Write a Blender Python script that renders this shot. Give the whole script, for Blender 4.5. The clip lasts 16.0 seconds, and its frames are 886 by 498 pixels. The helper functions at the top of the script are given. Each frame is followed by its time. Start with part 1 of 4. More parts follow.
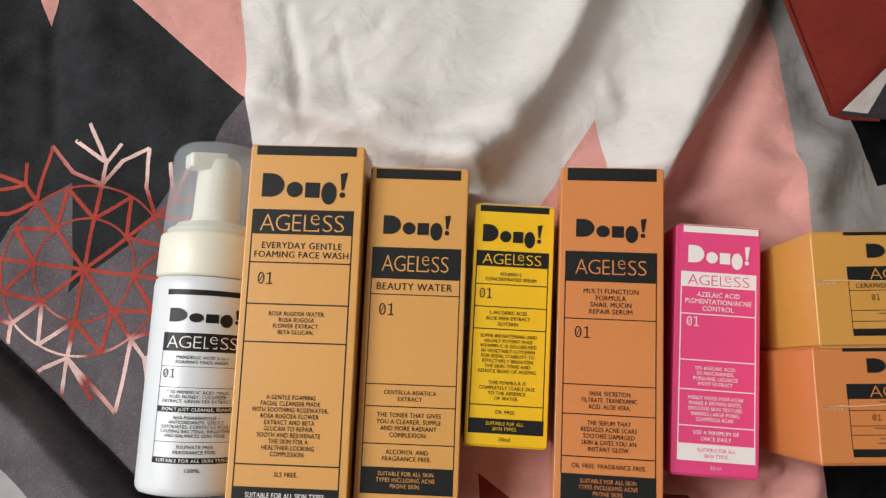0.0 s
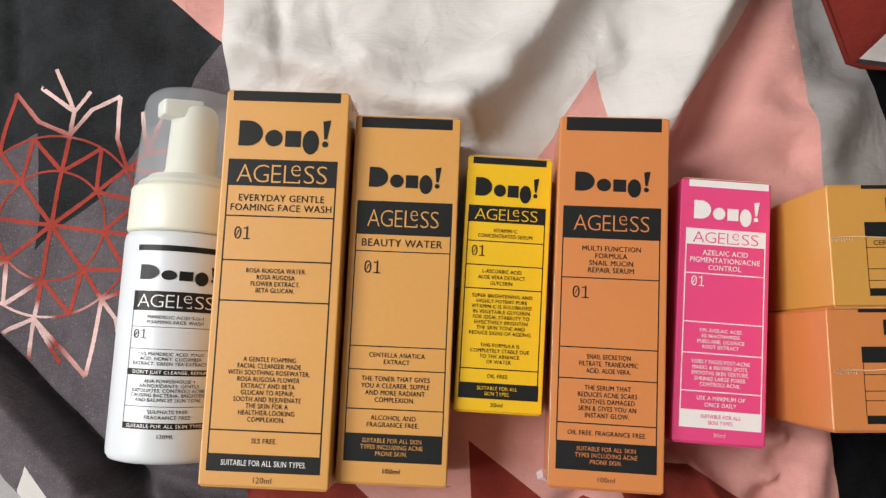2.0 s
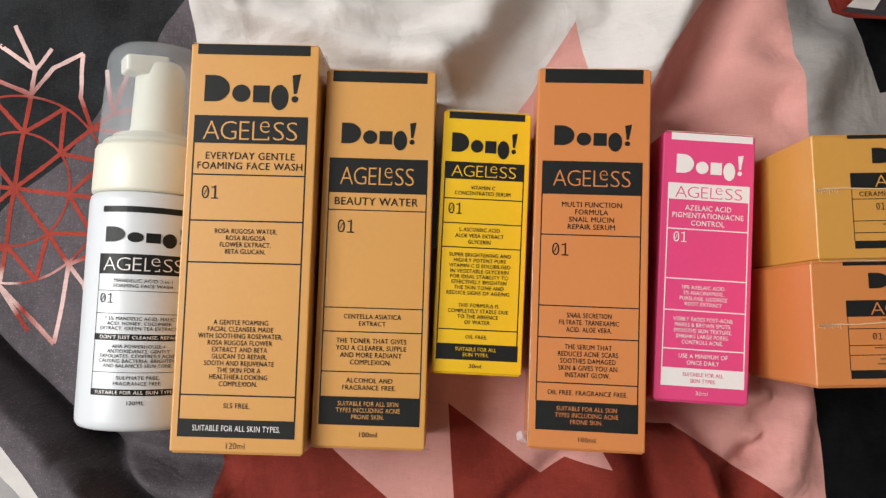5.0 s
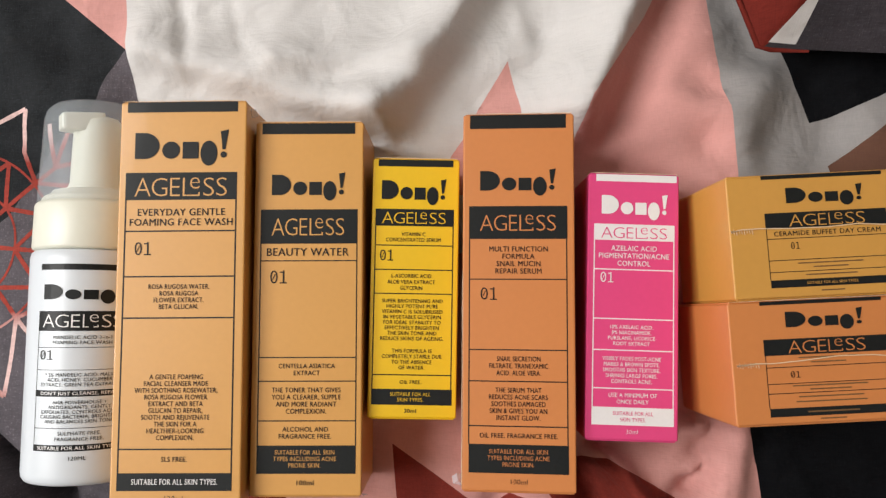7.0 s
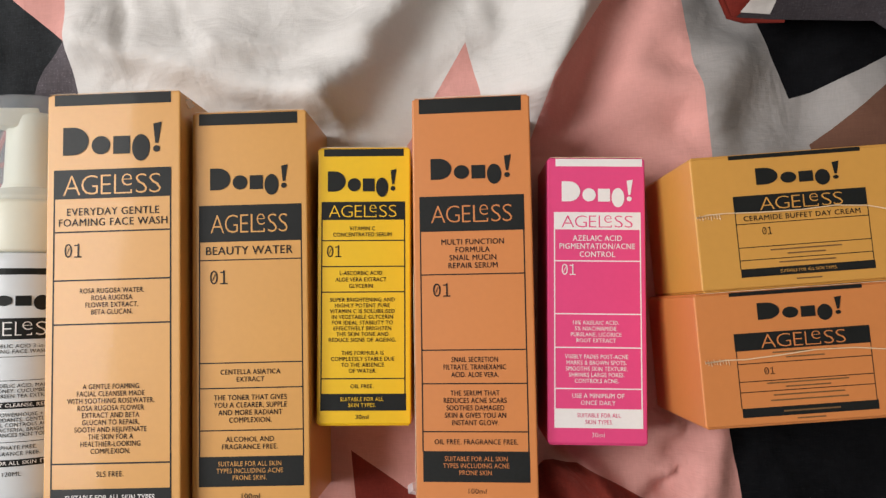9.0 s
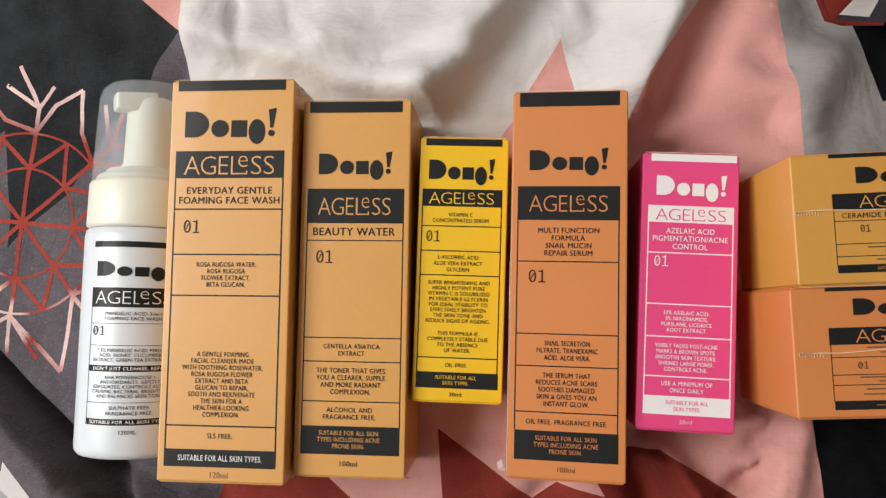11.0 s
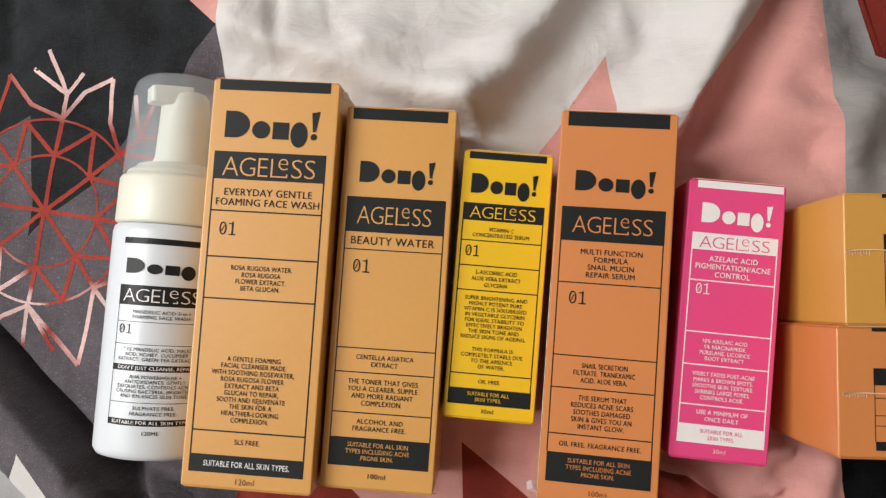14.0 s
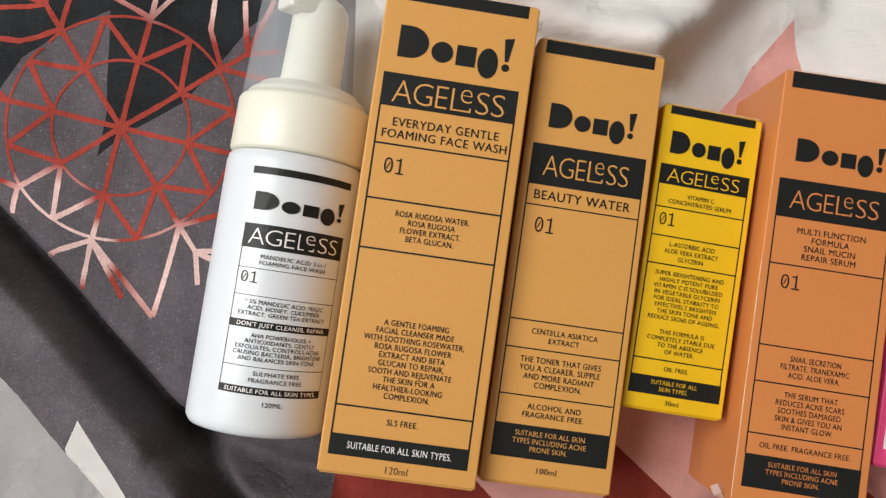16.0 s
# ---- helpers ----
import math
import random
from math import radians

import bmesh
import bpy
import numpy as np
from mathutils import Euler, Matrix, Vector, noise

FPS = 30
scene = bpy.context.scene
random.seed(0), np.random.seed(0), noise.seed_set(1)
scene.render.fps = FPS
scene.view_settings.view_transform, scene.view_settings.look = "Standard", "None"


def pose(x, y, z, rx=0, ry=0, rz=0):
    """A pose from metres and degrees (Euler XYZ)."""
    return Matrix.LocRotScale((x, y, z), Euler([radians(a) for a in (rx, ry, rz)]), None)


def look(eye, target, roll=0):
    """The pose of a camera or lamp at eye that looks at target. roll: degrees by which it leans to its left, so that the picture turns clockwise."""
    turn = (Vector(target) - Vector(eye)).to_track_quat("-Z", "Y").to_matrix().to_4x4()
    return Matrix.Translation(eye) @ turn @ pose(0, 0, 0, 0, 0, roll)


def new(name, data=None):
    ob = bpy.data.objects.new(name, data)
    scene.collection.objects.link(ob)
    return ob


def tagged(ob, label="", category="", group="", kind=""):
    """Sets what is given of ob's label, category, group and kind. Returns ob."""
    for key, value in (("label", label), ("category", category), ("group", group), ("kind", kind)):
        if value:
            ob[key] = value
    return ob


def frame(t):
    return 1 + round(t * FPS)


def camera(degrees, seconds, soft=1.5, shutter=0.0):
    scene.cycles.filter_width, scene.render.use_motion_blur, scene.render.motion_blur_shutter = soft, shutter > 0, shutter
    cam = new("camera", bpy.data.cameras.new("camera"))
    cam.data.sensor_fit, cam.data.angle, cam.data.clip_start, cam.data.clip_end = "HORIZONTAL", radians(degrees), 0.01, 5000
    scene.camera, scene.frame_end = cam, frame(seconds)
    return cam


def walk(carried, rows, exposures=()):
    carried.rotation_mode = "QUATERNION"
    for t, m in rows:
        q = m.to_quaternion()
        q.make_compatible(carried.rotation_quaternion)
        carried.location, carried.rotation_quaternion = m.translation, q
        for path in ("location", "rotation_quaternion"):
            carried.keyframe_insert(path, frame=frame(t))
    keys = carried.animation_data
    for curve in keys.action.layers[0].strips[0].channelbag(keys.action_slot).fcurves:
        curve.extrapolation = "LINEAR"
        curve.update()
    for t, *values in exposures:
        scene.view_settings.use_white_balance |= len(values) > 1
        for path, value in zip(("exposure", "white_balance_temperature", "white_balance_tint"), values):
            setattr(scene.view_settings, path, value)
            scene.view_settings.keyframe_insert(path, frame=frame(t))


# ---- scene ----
cam = camera(61.03, 16.0, soft=1.35)
# seconds, place in metres, turn in degrees
ROWS = [
    (0, 0.00612, -0.00153, 0.36706, 9.107, 0.628, 2.378),
    (0.5, 0.01943, -0.00375, 0.35238, 8.758, 0.329, 2.088),
    (1, 0.01528, -0.00085, 0.34971, 8.314, 0.179, 2.022),
    (1.5, 0.00525, -0.00372, 0.35527, 7.723, 0.071, 2.235),
    (2, 0.00679, -0.00568, 0.34651, 7.048, -0.058, 2.618),
    (2.5, 0.01167, -0.00499, 0.34627, 6.476, -0.017, 2.690),
    (3, 0.01161, -0.00550, 0.34205, 5.781, -0.188, 1.964),
    (3.2, 0.01291, -0.00540, 0.33917, 5.840, -0.082, 1.449),
    (5.3, 0.01122, -0.01058, 0.33744, 4.720, -0.891, 2.209),
    (5.5, 0.00082, -0.01097, 0.34135, 4.650, -0.833, 2.903),
    (6, -0.00331, -0.00913, 0.33891, 4.722, -0.553, 3.391),
    (6.5, 0.00823, -0.00813, 0.33261, 4.609, -0.432, 2.181),
    (7, 0.03924, 0.00745, 0.34356, 5.055, -0.416, 0.037),
    (7.5, 0.06156, 0.00400, 0.31985, 4.725, -0.661, -1.745),
    (8, 0.05600, 0.00553, 0.33637, 4.854, -0.498, -2.461),
    (8.5, 0.04964, 0.00381, 0.32618, 4.646, -0.046, -2.099),
    (9, 0.06150, 0.00911, 0.32482, 4.536, 0.592, -1.253),
    (9.5, 0.04836, 0.00203, 0.33354, 4.212, 2.226, -0.279),
    (9.7, 0.04360, 0.00014, 0.33182, 4.038, 2.582, 0.092),
    (11.8, 0.04138, 0.01222, 0.35389, 4.995, 4.292, 1.290),
    (12, 0.03944, 0.01717, 0.36001, 5.015, 4.393, 1.396),
    (12.5, 0.02893, 0.01009, 0.34676, 4.880, 4.150, 1.672),
    (13, 0.02010, 0.01092, 0.35007, 4.757, 4.034, 2.165),
    (13.5, 0.01859, 0.01082, 0.33857, 4.347, 3.456, 2.813),
    (14, 0.02118, 0.01134, 0.33532, 4.058, 2.332, 3.942),
    (14.5, -0.00535, 0.01027, 0.33432, 3.667, 0.295, 5.573),
    (15, -0.05665, -0.00284, 0.31256, 3.310, -1.944, 7.047),
    (15.5, -0.06363, -0.01502, 0.27589, 2.850, -4.072, 8.150),
    (16, -0.07062, -0.00472, 0.29148, 2.800, -4.778, 8.446),
]
walk(cam, [(t, pose(*row)) for t, *row in ROWS], exposures=[(0, -0.06), (0.6, 0.04), (1.5, 0.09), (3.0, 0.02), (5.5, 0.02), (6.0, -0.03), (7.0, 0.02), (9.0, -0.02), (9.5, 0.0), (12.0, 0.02), (16.0, -0.03)])

# ---- light: daylight from one bedroom window ----
world = bpy.data.worlds.new("world")
scene.world = world
world.use_nodes = True
sky = world.node_tree.nodes.new("ShaderNodeTexSky")
sky.sky_type, sky.sun_disc = "NISHITA", False
sky.sun_elevation, sky.sun_rotation = radians(40), radians(-110)
world.node_tree.links.new(sky.outputs[0], world.node_tree.nodes["Background"].inputs[0])
world.node_tree.nodes["Background"].inputs[1].default_value = 0.1

WINDOW_W, WINDOW_H = 1.1, 1.1
lamp = bpy.data.lights.new("window_daylight", "AREA")
lamp.shape, lamp.size, lamp.size_y, lamp.energy, lamp.color = "RECTANGLE", WINDOW_W, WINDOW_H, 39.5, (1.0, 0.985, 0.962)
new("window_daylight", lamp).matrix_world = look((-1.28, 0.14, 1.30), (0.0, 0.0, 0.0))


# ---- materials ----
def material(name, color, rough=0.5, vary=0.06, size=40.0, bump=0.0, bump_size=900.0, metal=0.0, sheen=0.0, coat=0.0, shine=0.5):
    """Paint, card or plastic with two scales of variation and a fine relief."""
    m = bpy.data.materials.new(name)
    m.use_nodes = True
    n, l = m.node_tree.nodes, m.node_tree.links
    b = n["Principled BSDF"]
    b.inputs["Roughness"].default_value, b.inputs["Metallic"].default_value = rough, metal
    b.inputs["Sheen Weight"].default_value, b.inputs["Coat Weight"].default_value = sheen, coat
    b.inputs["Coat Roughness"].default_value, b.inputs["Specular IOR Level"].default_value = 0.07, shine
    where = n.new("ShaderNodeTexCoord")
    big, fine, mix, tint = n.new("ShaderNodeTexNoise"), n.new("ShaderNodeTexNoise"), n.new("ShaderNodeMath"), n.new("ShaderNodeHueSaturation")
    big.inputs["Scale"].default_value, fine.inputs["Scale"].default_value = size, size * 14
    for tex in (big, fine):
        tex.inputs["Detail"].default_value = 4
        l.new(where.outputs["Object"], tex.inputs["Vector"])
    mix.operation = "ADD"
    l.new(big.outputs["Fac"], mix.inputs[0])
    l.new(fine.outputs["Fac"], mix.inputs[1])
    span = n.new("ShaderNodeMapRange")
    span.inputs["From Min"].default_value, span.inputs["From Max"].default_value = 0.6, 1.4
    span.inputs["To Min"].default_value, span.inputs["To Max"].default_value = 1 - vary, 1 + vary
    l.new(mix.outputs[0], span.inputs["Value"])
    tint.inputs["Color"].default_value = (*color, 1)
    l.new(span.outputs[0], tint.inputs["Value"])
    l.new(tint.outputs[0], b.inputs["Base Color"])
    if coat:
        film, ripple = n.new("ShaderNodeTexNoise"), n.new("ShaderNodeBump")
        film.inputs["Scale"].default_value, film.inputs["Detail"].default_value = 24, 0
        l.new(where.outputs["Object"], film.inputs["Vector"])
        ripple.inputs["Strength"].default_value, ripple.inputs["Distance"].default_value = 0.15, 0.002
        l.new(film.outputs["Fac"], ripple.inputs["Height"])
        l.new(ripple.outputs[0], b.inputs["Coat Normal"])
    if bump:
        relief, push = n.new("ShaderNodeTexNoise"), n.new("ShaderNodeBump")
        relief.inputs["Scale"].default_value = bump_size
        l.new(where.outputs["Object"], relief.inputs["Vector"])
        push.inputs["Strength"].default_value, push.inputs["Distance"].default_value = bump, 0.0006
        l.new(relief.outputs["Fac"], push.inputs["Height"])
        l.new(push.outputs[0], b.inputs["Normal"])
    return m


def cloth(name, color, vary=0.10, weave=0.32, second=None, sheen=0.2, shine=0.25, lint=0.0):
    """Woven cotton: threads both ways, slubs, faint creases. second: a paler dye that the print fades into outwards from the motif."""
    m = bpy.data.materials.new(name)
    m.use_nodes = True
    n, l = m.node_tree.nodes, m.node_tree.links
    b = n["Principled BSDF"]
    b.inputs["Roughness"].default_value, b.inputs["Sheen Weight"].default_value = 0.85, sheen
    b.inputs["Sheen Roughness"].default_value, b.inputs["Specular IOR Level"].default_value = 0.4, shine
    where = n.new("ShaderNodeTexCoord")

    def threads(sx, sy, detail=2.0):
        turn, tex = n.new("ShaderNodeMapping"), n.new("ShaderNodeTexNoise")
        turn.inputs["Scale"].default_value = (sx, sy, 40)
        turn.inputs["Rotation"].default_value = (0, 0, 0.3)
        tex.inputs["Scale"].default_value, tex.inputs["Detail"].default_value = 1.0, detail
        l.new(where.outputs["Object"], turn.inputs["Vector"])
        l.new(turn.outputs[0], tex.inputs["Vector"])
        return tex.outputs["Fac"]

    def sums(a, c, op="ADD"):
        s = n.new("ShaderNodeMath")
        s.operation = op
        l.new(a, s.inputs[0])
        if isinstance(c, float):
            s.inputs[1].default_value = c
        else:
            l.new(c, s.inputs[1])
        return s.outputs[0]

    weaving = sums(threads(260, 2300), threads(2300, 260))
    blotch, crease = n.new("ShaderNodeTexNoise"), n.new("ShaderNodeTexNoise")
    blotch.inputs["Scale"].default_value, blotch.inputs["Detail"].default_value = 45, 5
    crease.inputs["Scale"].default_value, crease.inputs["Detail"].default_value = 38, 3
    crease.inputs["Distortion"].default_value = 0.6
    wrinkle = n.new("ShaderNodeTexNoise")
    wrinkle.noise_type = "RIDGED_MULTIFRACTAL"
    wrinkle.inputs["Scale"].default_value, wrinkle.inputs["Detail"].default_value = 26, 1
    wrinkle.inputs["Distortion"].default_value = 0.4
    for tex in (blotch, crease, wrinkle):
        l.new(where.outputs["Object"], tex.inputs["Vector"])
    value = sums(sums(weaving, 0.55, "MULTIPLY"), blotch.outputs["Fac"])
    span = n.new("ShaderNodeMapRange")
    span.inputs["From Min"].default_value, span.inputs["From Max"].default_value = 0.75, 1.35
    span.inputs["To Min"].default_value, span.inputs["To Max"].default_value = 1 - vary, 1 + vary
    l.new(value, span.inputs["Value"])
    tint = n.new("ShaderNodeHueSaturation")
    tint.inputs["Color"].default_value = (*color, 1)
    bright = span.outputs[0]
    if lint:
        fluff, specks = n.new("ShaderNodeTexNoise"), n.new("ShaderNodeMapRange")
        fluff.inputs["Scale"].default_value, fluff.inputs["Detail"].default_value = 1300, 2
        l.new(where.outputs["Object"], fluff.inputs["Vector"])
        specks.inputs["From Min"].default_value, specks.inputs["From Max"].default_value = 0.58, 0.74
        specks.inputs["To Min"].default_value, specks.inputs["To Max"].default_value = 0.0, lint
        l.new(fluff.outputs["Fac"], specks.inputs["Value"])
        bright = sums(bright, specks.outputs[0])
    l.new(bright, tint.inputs["Value"])
    if second:
        fade, mixed = n.new("ShaderNodeMapRange"), n.new("ShaderNodeMix")
        nearest = None
        for centre, reach in PALE_SPOTS:
            off, far = n.new("ShaderNodeVectorMath"), n.new("ShaderNodeVectorMath")
            off.operation, far.operation = "SUBTRACT", "LENGTH"
            off.inputs[1].default_value = (*centre, 0.008)
            l.new(where.outputs["Object"], off.inputs[0])
            l.new(off.outputs[0], far.inputs[0])
            share = sums(far.outputs["Value"], 1.0 / reach, "MULTIPLY")
            nearest = share if nearest is None else sums(nearest, share, "MINIMUM")
        patchy = sums(nearest, sums(sums(blotch.outputs["Fac"], -0.5), 0.5, "MULTIPLY"))
        fade.inputs["From Min"].default_value, fade.inputs["From Max"].default_value = 1.2, 0.75
        l.new(patchy, fade.inputs["Value"])
        mixed.data_type = "RGBA"
        l.new(fade.outputs[0], mixed.inputs[0])
        mixed.inputs[6].default_value, mixed.inputs[7].default_value = (*color, 1), (*second, 1)
        l.new(mixed.outputs[2], tint.inputs["Color"])
    l.new(tint.outputs[0], b.inputs["Base Color"])
    relief, waves = n.new("ShaderNodeBump"), n.new("ShaderNodeBump")
    relief.inputs["Strength"].default_value, relief.inputs["Distance"].default_value = weave, 0.00025
    waves.inputs["Strength"].default_value, waves.inputs["Distance"].default_value = 0.55, 0.005
    pucker = sums(sums(threads(80, 260, 3.0), 0.22, "MULTIPLY"), sums(wrinkle.outputs["Fac"], 0.05, "MULTIPLY"))
    l.new(sums(crease.outputs["Fac"], pucker), waves.inputs["Height"])
    l.new(weaving, relief.inputs["Height"])
    l.new(waves.outputs[0], relief.inputs["Normal"])
    l.new(relief.outputs[0], b.inputs["Normal"])
    return m


PALE_SPOTS = [((-0.171, 0.112), 0.026), ((-0.146, 0.104), 0.022), ((-0.196, 0.003), 0.016), ((-0.179, -0.008), 0.011), ((-0.143, -0.012), 0.018)]
MOTIF_CENTRE = Vector((-0.174, 0.039, 0.008))
WHITE_CLOTH = cloth("white_cotton", (0.60, 0.578, 0.562), 0.04)
PINK_CLOTH = cloth("pink_cotton", (0.58, 0.285, 0.255), 0.08)
SHEET_CLOTH = cloth("sheet_cotton", (0.36, 0.35, 0.35), 0.10, 0.2)
GREY_CLOTH = cloth("grey_cotton", (0.094, 0.082, 0.092), 0.30, sheen=0.10, shine=0.15, lint=0.9)
CHARCOAL_CLOTH = cloth("charcoal_cotton", (0.0165, 0.0180, 0.0200), 0.45, sheen=0.05, shine=0.14, lint=0.8)
# The charcoal dye again; its lack of window glare is put into the colour.
GLARELESS_CHARCOAL_CLOTH = cloth("glareless_charcoal_cotton", (0.0050, 0.0052, 0.0062), 0.4, sheen=0.0, shine=0.05, lint=0.5)
# Cloth darkened to brown: the jar box's shadow is put into its colour.
SHADOW_BROWN_CLOTH = cloth("shadow_brown_cotton", (0.115, 0.052, 0.033), 0.12, sheen=0.05)
PALE_GREY_CLOTH = cloth("pale_grey_cotton", (0.275, 0.258, 0.250), 0.10, sheen=0.1)
PILLOW_RED_CLOTH = cloth("pillow_red_cotton", (0.135, 0.0155, 0.010), 0.2, sheen=0.03, shine=0.15)
PILLOW_GREY_CLOTH = cloth("pillow_grey_cotton", (0.046, 0.040, 0.046), 0.34, sheen=0.05, shine=0.15, lint=0.6)
RED_CLOTH = cloth("rust_red_cotton", (0.19, 0.024, 0.015), 0.2, sheen=0.05, lint=0.25)
LINE_CLOTH = cloth("coral_print", (0.31, 0.042, 0.028), 0.28, second=(0.68, 0.47, 0.44), sheen=0.08, lint=0.25)
TAN_CARD = material("tan_card", (0.62, 0.308, 0.076), 0.42, 0.03, 30, 0.05, 500, coat=0.22)
GOLD_CARD = material("golden_card", (0.60, 0.297, 0.060), 0.42, 0.03, 30, 0.05, 500, coat=0.22)
ORANGE_CARD = material("orange_card", (0.60, 0.212, 0.060), 0.42, 0.03, 30, 0.05, 500, coat=0.22)
YELLOW_CARD = material("yellow_card", (0.78, 0.47, 0.006), 0.42, 0.03, 30, 0.05, 500, coat=0.22)
PINK_CARD = material("hot_pink_card", (0.74, 0.062, 0.215), 0.42, 0.03, 30, 0.05, 500, coat=0.22)
BLACK_INK = material("black_ink", (0.0105, 0.0115, 0.0115), 0.5, 0.2, 60, coat=0.06, shine=0.22)
FAINT_INK = material("faint_ink", (0.17, 0.085, 0.03), 0.5, 0.15, 60)
WHITE_INK = material("white_ink", (0.80, 0.77, 0.76), 0.45, 0.03, 60, coat=0.2)
WHITE_PLASTIC = material("white_plastic", (0.665, 0.70, 0.735), 0.32, 0.015, 25)
CREAM_PLASTIC = material("cream_plastic", (0.74, 0.735, 0.63), 0.38, 0.02, 25)
SEAM_FILM = material("film_seam", (0.78, 0.58, 0.38), 0.3, 0.1, 200)
# Pale colour that stands in for light caught on the film's edges.
GLINT_FILM = material("film_glint", (0.78, 0.58, 0.40), 0.25, 0.2, 300, shine=0.6)
PAINT = material("wall_paint", (0.72, 0.68, 0.62), 0.7, 0.04, 3, 0.1, 120)
FLOOR_WOOD = material("floor_wood", (0.25, 0.15, 0.09), 0.5, 0.2, 6)


def frosted(name, haze):
    """Clear plastic with a milky haze."""
    m = bpy.data.materials.new(name)
    m.use_nodes = True
    n, l = m.node_tree.nodes, m.node_tree.links
    b = n["Principled BSDF"]
    b.inputs["Base Color"].default_value, b.inputs["Roughness"].default_value = (0.84, 0.91, 0.97, 1), 0.22
    see, mix, thick = n.new("ShaderNodeBsdfTransparent"), n.new("ShaderNodeMixShader"), n.new("ShaderNodeTexNoise")
    see.inputs[0].default_value = (0.97, 0.98, 0.985, 1)
    thick.inputs["Scale"].default_value = 60
    span = n.new("ShaderNodeMapRange")
    span.inputs["To Min"].default_value, span.inputs["To Max"].default_value = haze - 0.03, haze + 0.03
    l.new(thick.outputs["Fac"], span.inputs["Value"])
    l.new(span.outputs[0], mix.inputs[0])
    l.new(see.outputs[0], mix.inputs[1])
    l.new(b.outputs[0], mix.inputs[2])
    l.new(mix.outputs[0], n["Material Output"].inputs[0])
    return m


CAP_PLASTIC = frosted("frosted_cap_plastic", 0.19)
TAB_FILM = frosted("clear_film", 0.30)


# ---- mesh helpers ----
def part(name, bm, mat, parent=None, label=""):
    """One bmesh as one mesh object, under a thing or a part."""
    me = bpy.data.meshes.new(name)
    bm.to_mesh(me)
    bm.free()
    me.materials.append(mat)
    ob = new(name, me)
    ob.parent = parent
    return tagged(ob, label)


def raw(name, verts, faces, mat, parent=None, label=""):
    me = bpy.data.meshes.new(name)
    me.from_pydata(verts, [], faces)
    me.materials.append(mat)
    ob = new(name, me)
    ob.parent = parent
    return tagged(ob, label)


def block(w, d, h, bevel=0.0, at=(0, 0, 0), segments=2):
    bm = bmesh.new()
    bmesh.ops.create_cube(bm, size=1, matrix=Matrix.Translation(at) @ Matrix.Diagonal((w, d, h, 1)))
    if bevel:
        bmesh.ops.bevel(bm, geom=bm.edges[:], offset=bevel, segments=segments, affect="EDGES", profile=0.6)
    return bm


def lathe(profile, steps=64):
    """A turned body along +y from (y, radius) pairs; smooth."""
    bm = bmesh.new()
    rings = []
    for y, r in profile:
        rings.append([bm.verts.new((r * math.sin(2 * math.pi * k / steps), y, r * math.cos(2 * math.pi * k / steps))) for k in range(steps)])
    for a, b in zip(rings, rings[1:]):
        for k in range(steps):
            bm.faces.new((a[k], a[(k + 1) % steps], b[(k + 1) % steps], b[k])).smooth = True
    bm.faces.new(list(reversed(rings[0])))
    bm.faces.new(rings[-1])
    bmesh.ops.recalc_face_normals(bm, faces=bm.faces[:])
    return bm


def tube(points, radius, sides=8, taper=None):
    bm = bmesh.new()
    rings = []
    pts = [Vector(p) for p in points]
    for k, p in enumerate(pts):
        along = (pts[min(k + 1, len(pts) - 1)] - pts[max(k - 1, 0)]).normalized()
        across = along.cross(Vector((0, 0, 1))).normalized()
        up = across.cross(along)
        r = radius * (taper[k] if taper else 1)
        rings.append([bm.verts.new(p + r * (math.cos(a) * across + math.sin(a) * up)) for a in (2 * math.pi * j / sides for j in range(sides))])
    for a, b in zip(rings, rings[1:]):
        for j in range(sides):
            bm.faces.new((a[j], a[(j + 1) % sides], b[(j + 1) % sides], b[j])).smooth = True
    bm.faces.new(rings[0])
    bm.faces.new(list(reversed(rings[-1])))
    return bm


# ---- the bed's surface ----
# each packed box: middle of its printed front, width, length, depth, tilt to its right, turn
BOXES = {
    "wash": ((-0.0575, 0.0134, 0.0606), 0.0485, 0.1522, 0.0485, 1.6, 0.4),
    "toner": ((-0.0104, 0.0113, 0.0553), 0.0420, 0.1433, 0.0420, 1.0, 0.2),
    "yellow": ((0.0301, 0.0185, 0.0513), 0.0341, 0.1015, 0.0341, 0.0, -0.9),
    "serum": ((0.0695, 0.0135, 0.0620), 0.0420, 0.1420, 0.0420, 5.5, -0.4),
    "pink": ((0.1128, 0.0112, 0.0600), 0.0345, 0.1010, 0.0345, 1.0, -1.8),
    "day": ((0.1717, 0.0352, 0.0890), 0.0653, 0.0430, 0.0550, 0.0, 3.0),
    "night": ((0.1709, -0.0075, 0.0890), 0.0653, 0.0420, 0.0550, 0.0, 2.8),
}
BOTTLE = Vector((-0.1055, -0.060, 0.0268))
BOTTLE_R = 0.0236
EDGE = [(-0.80, 0.36), (-0.40, 0.11), (-0.215, -0.035), (-0.139, -0.098), (-0.06, -0.17), (0.10, -0.36), (0.80, -1.0)]
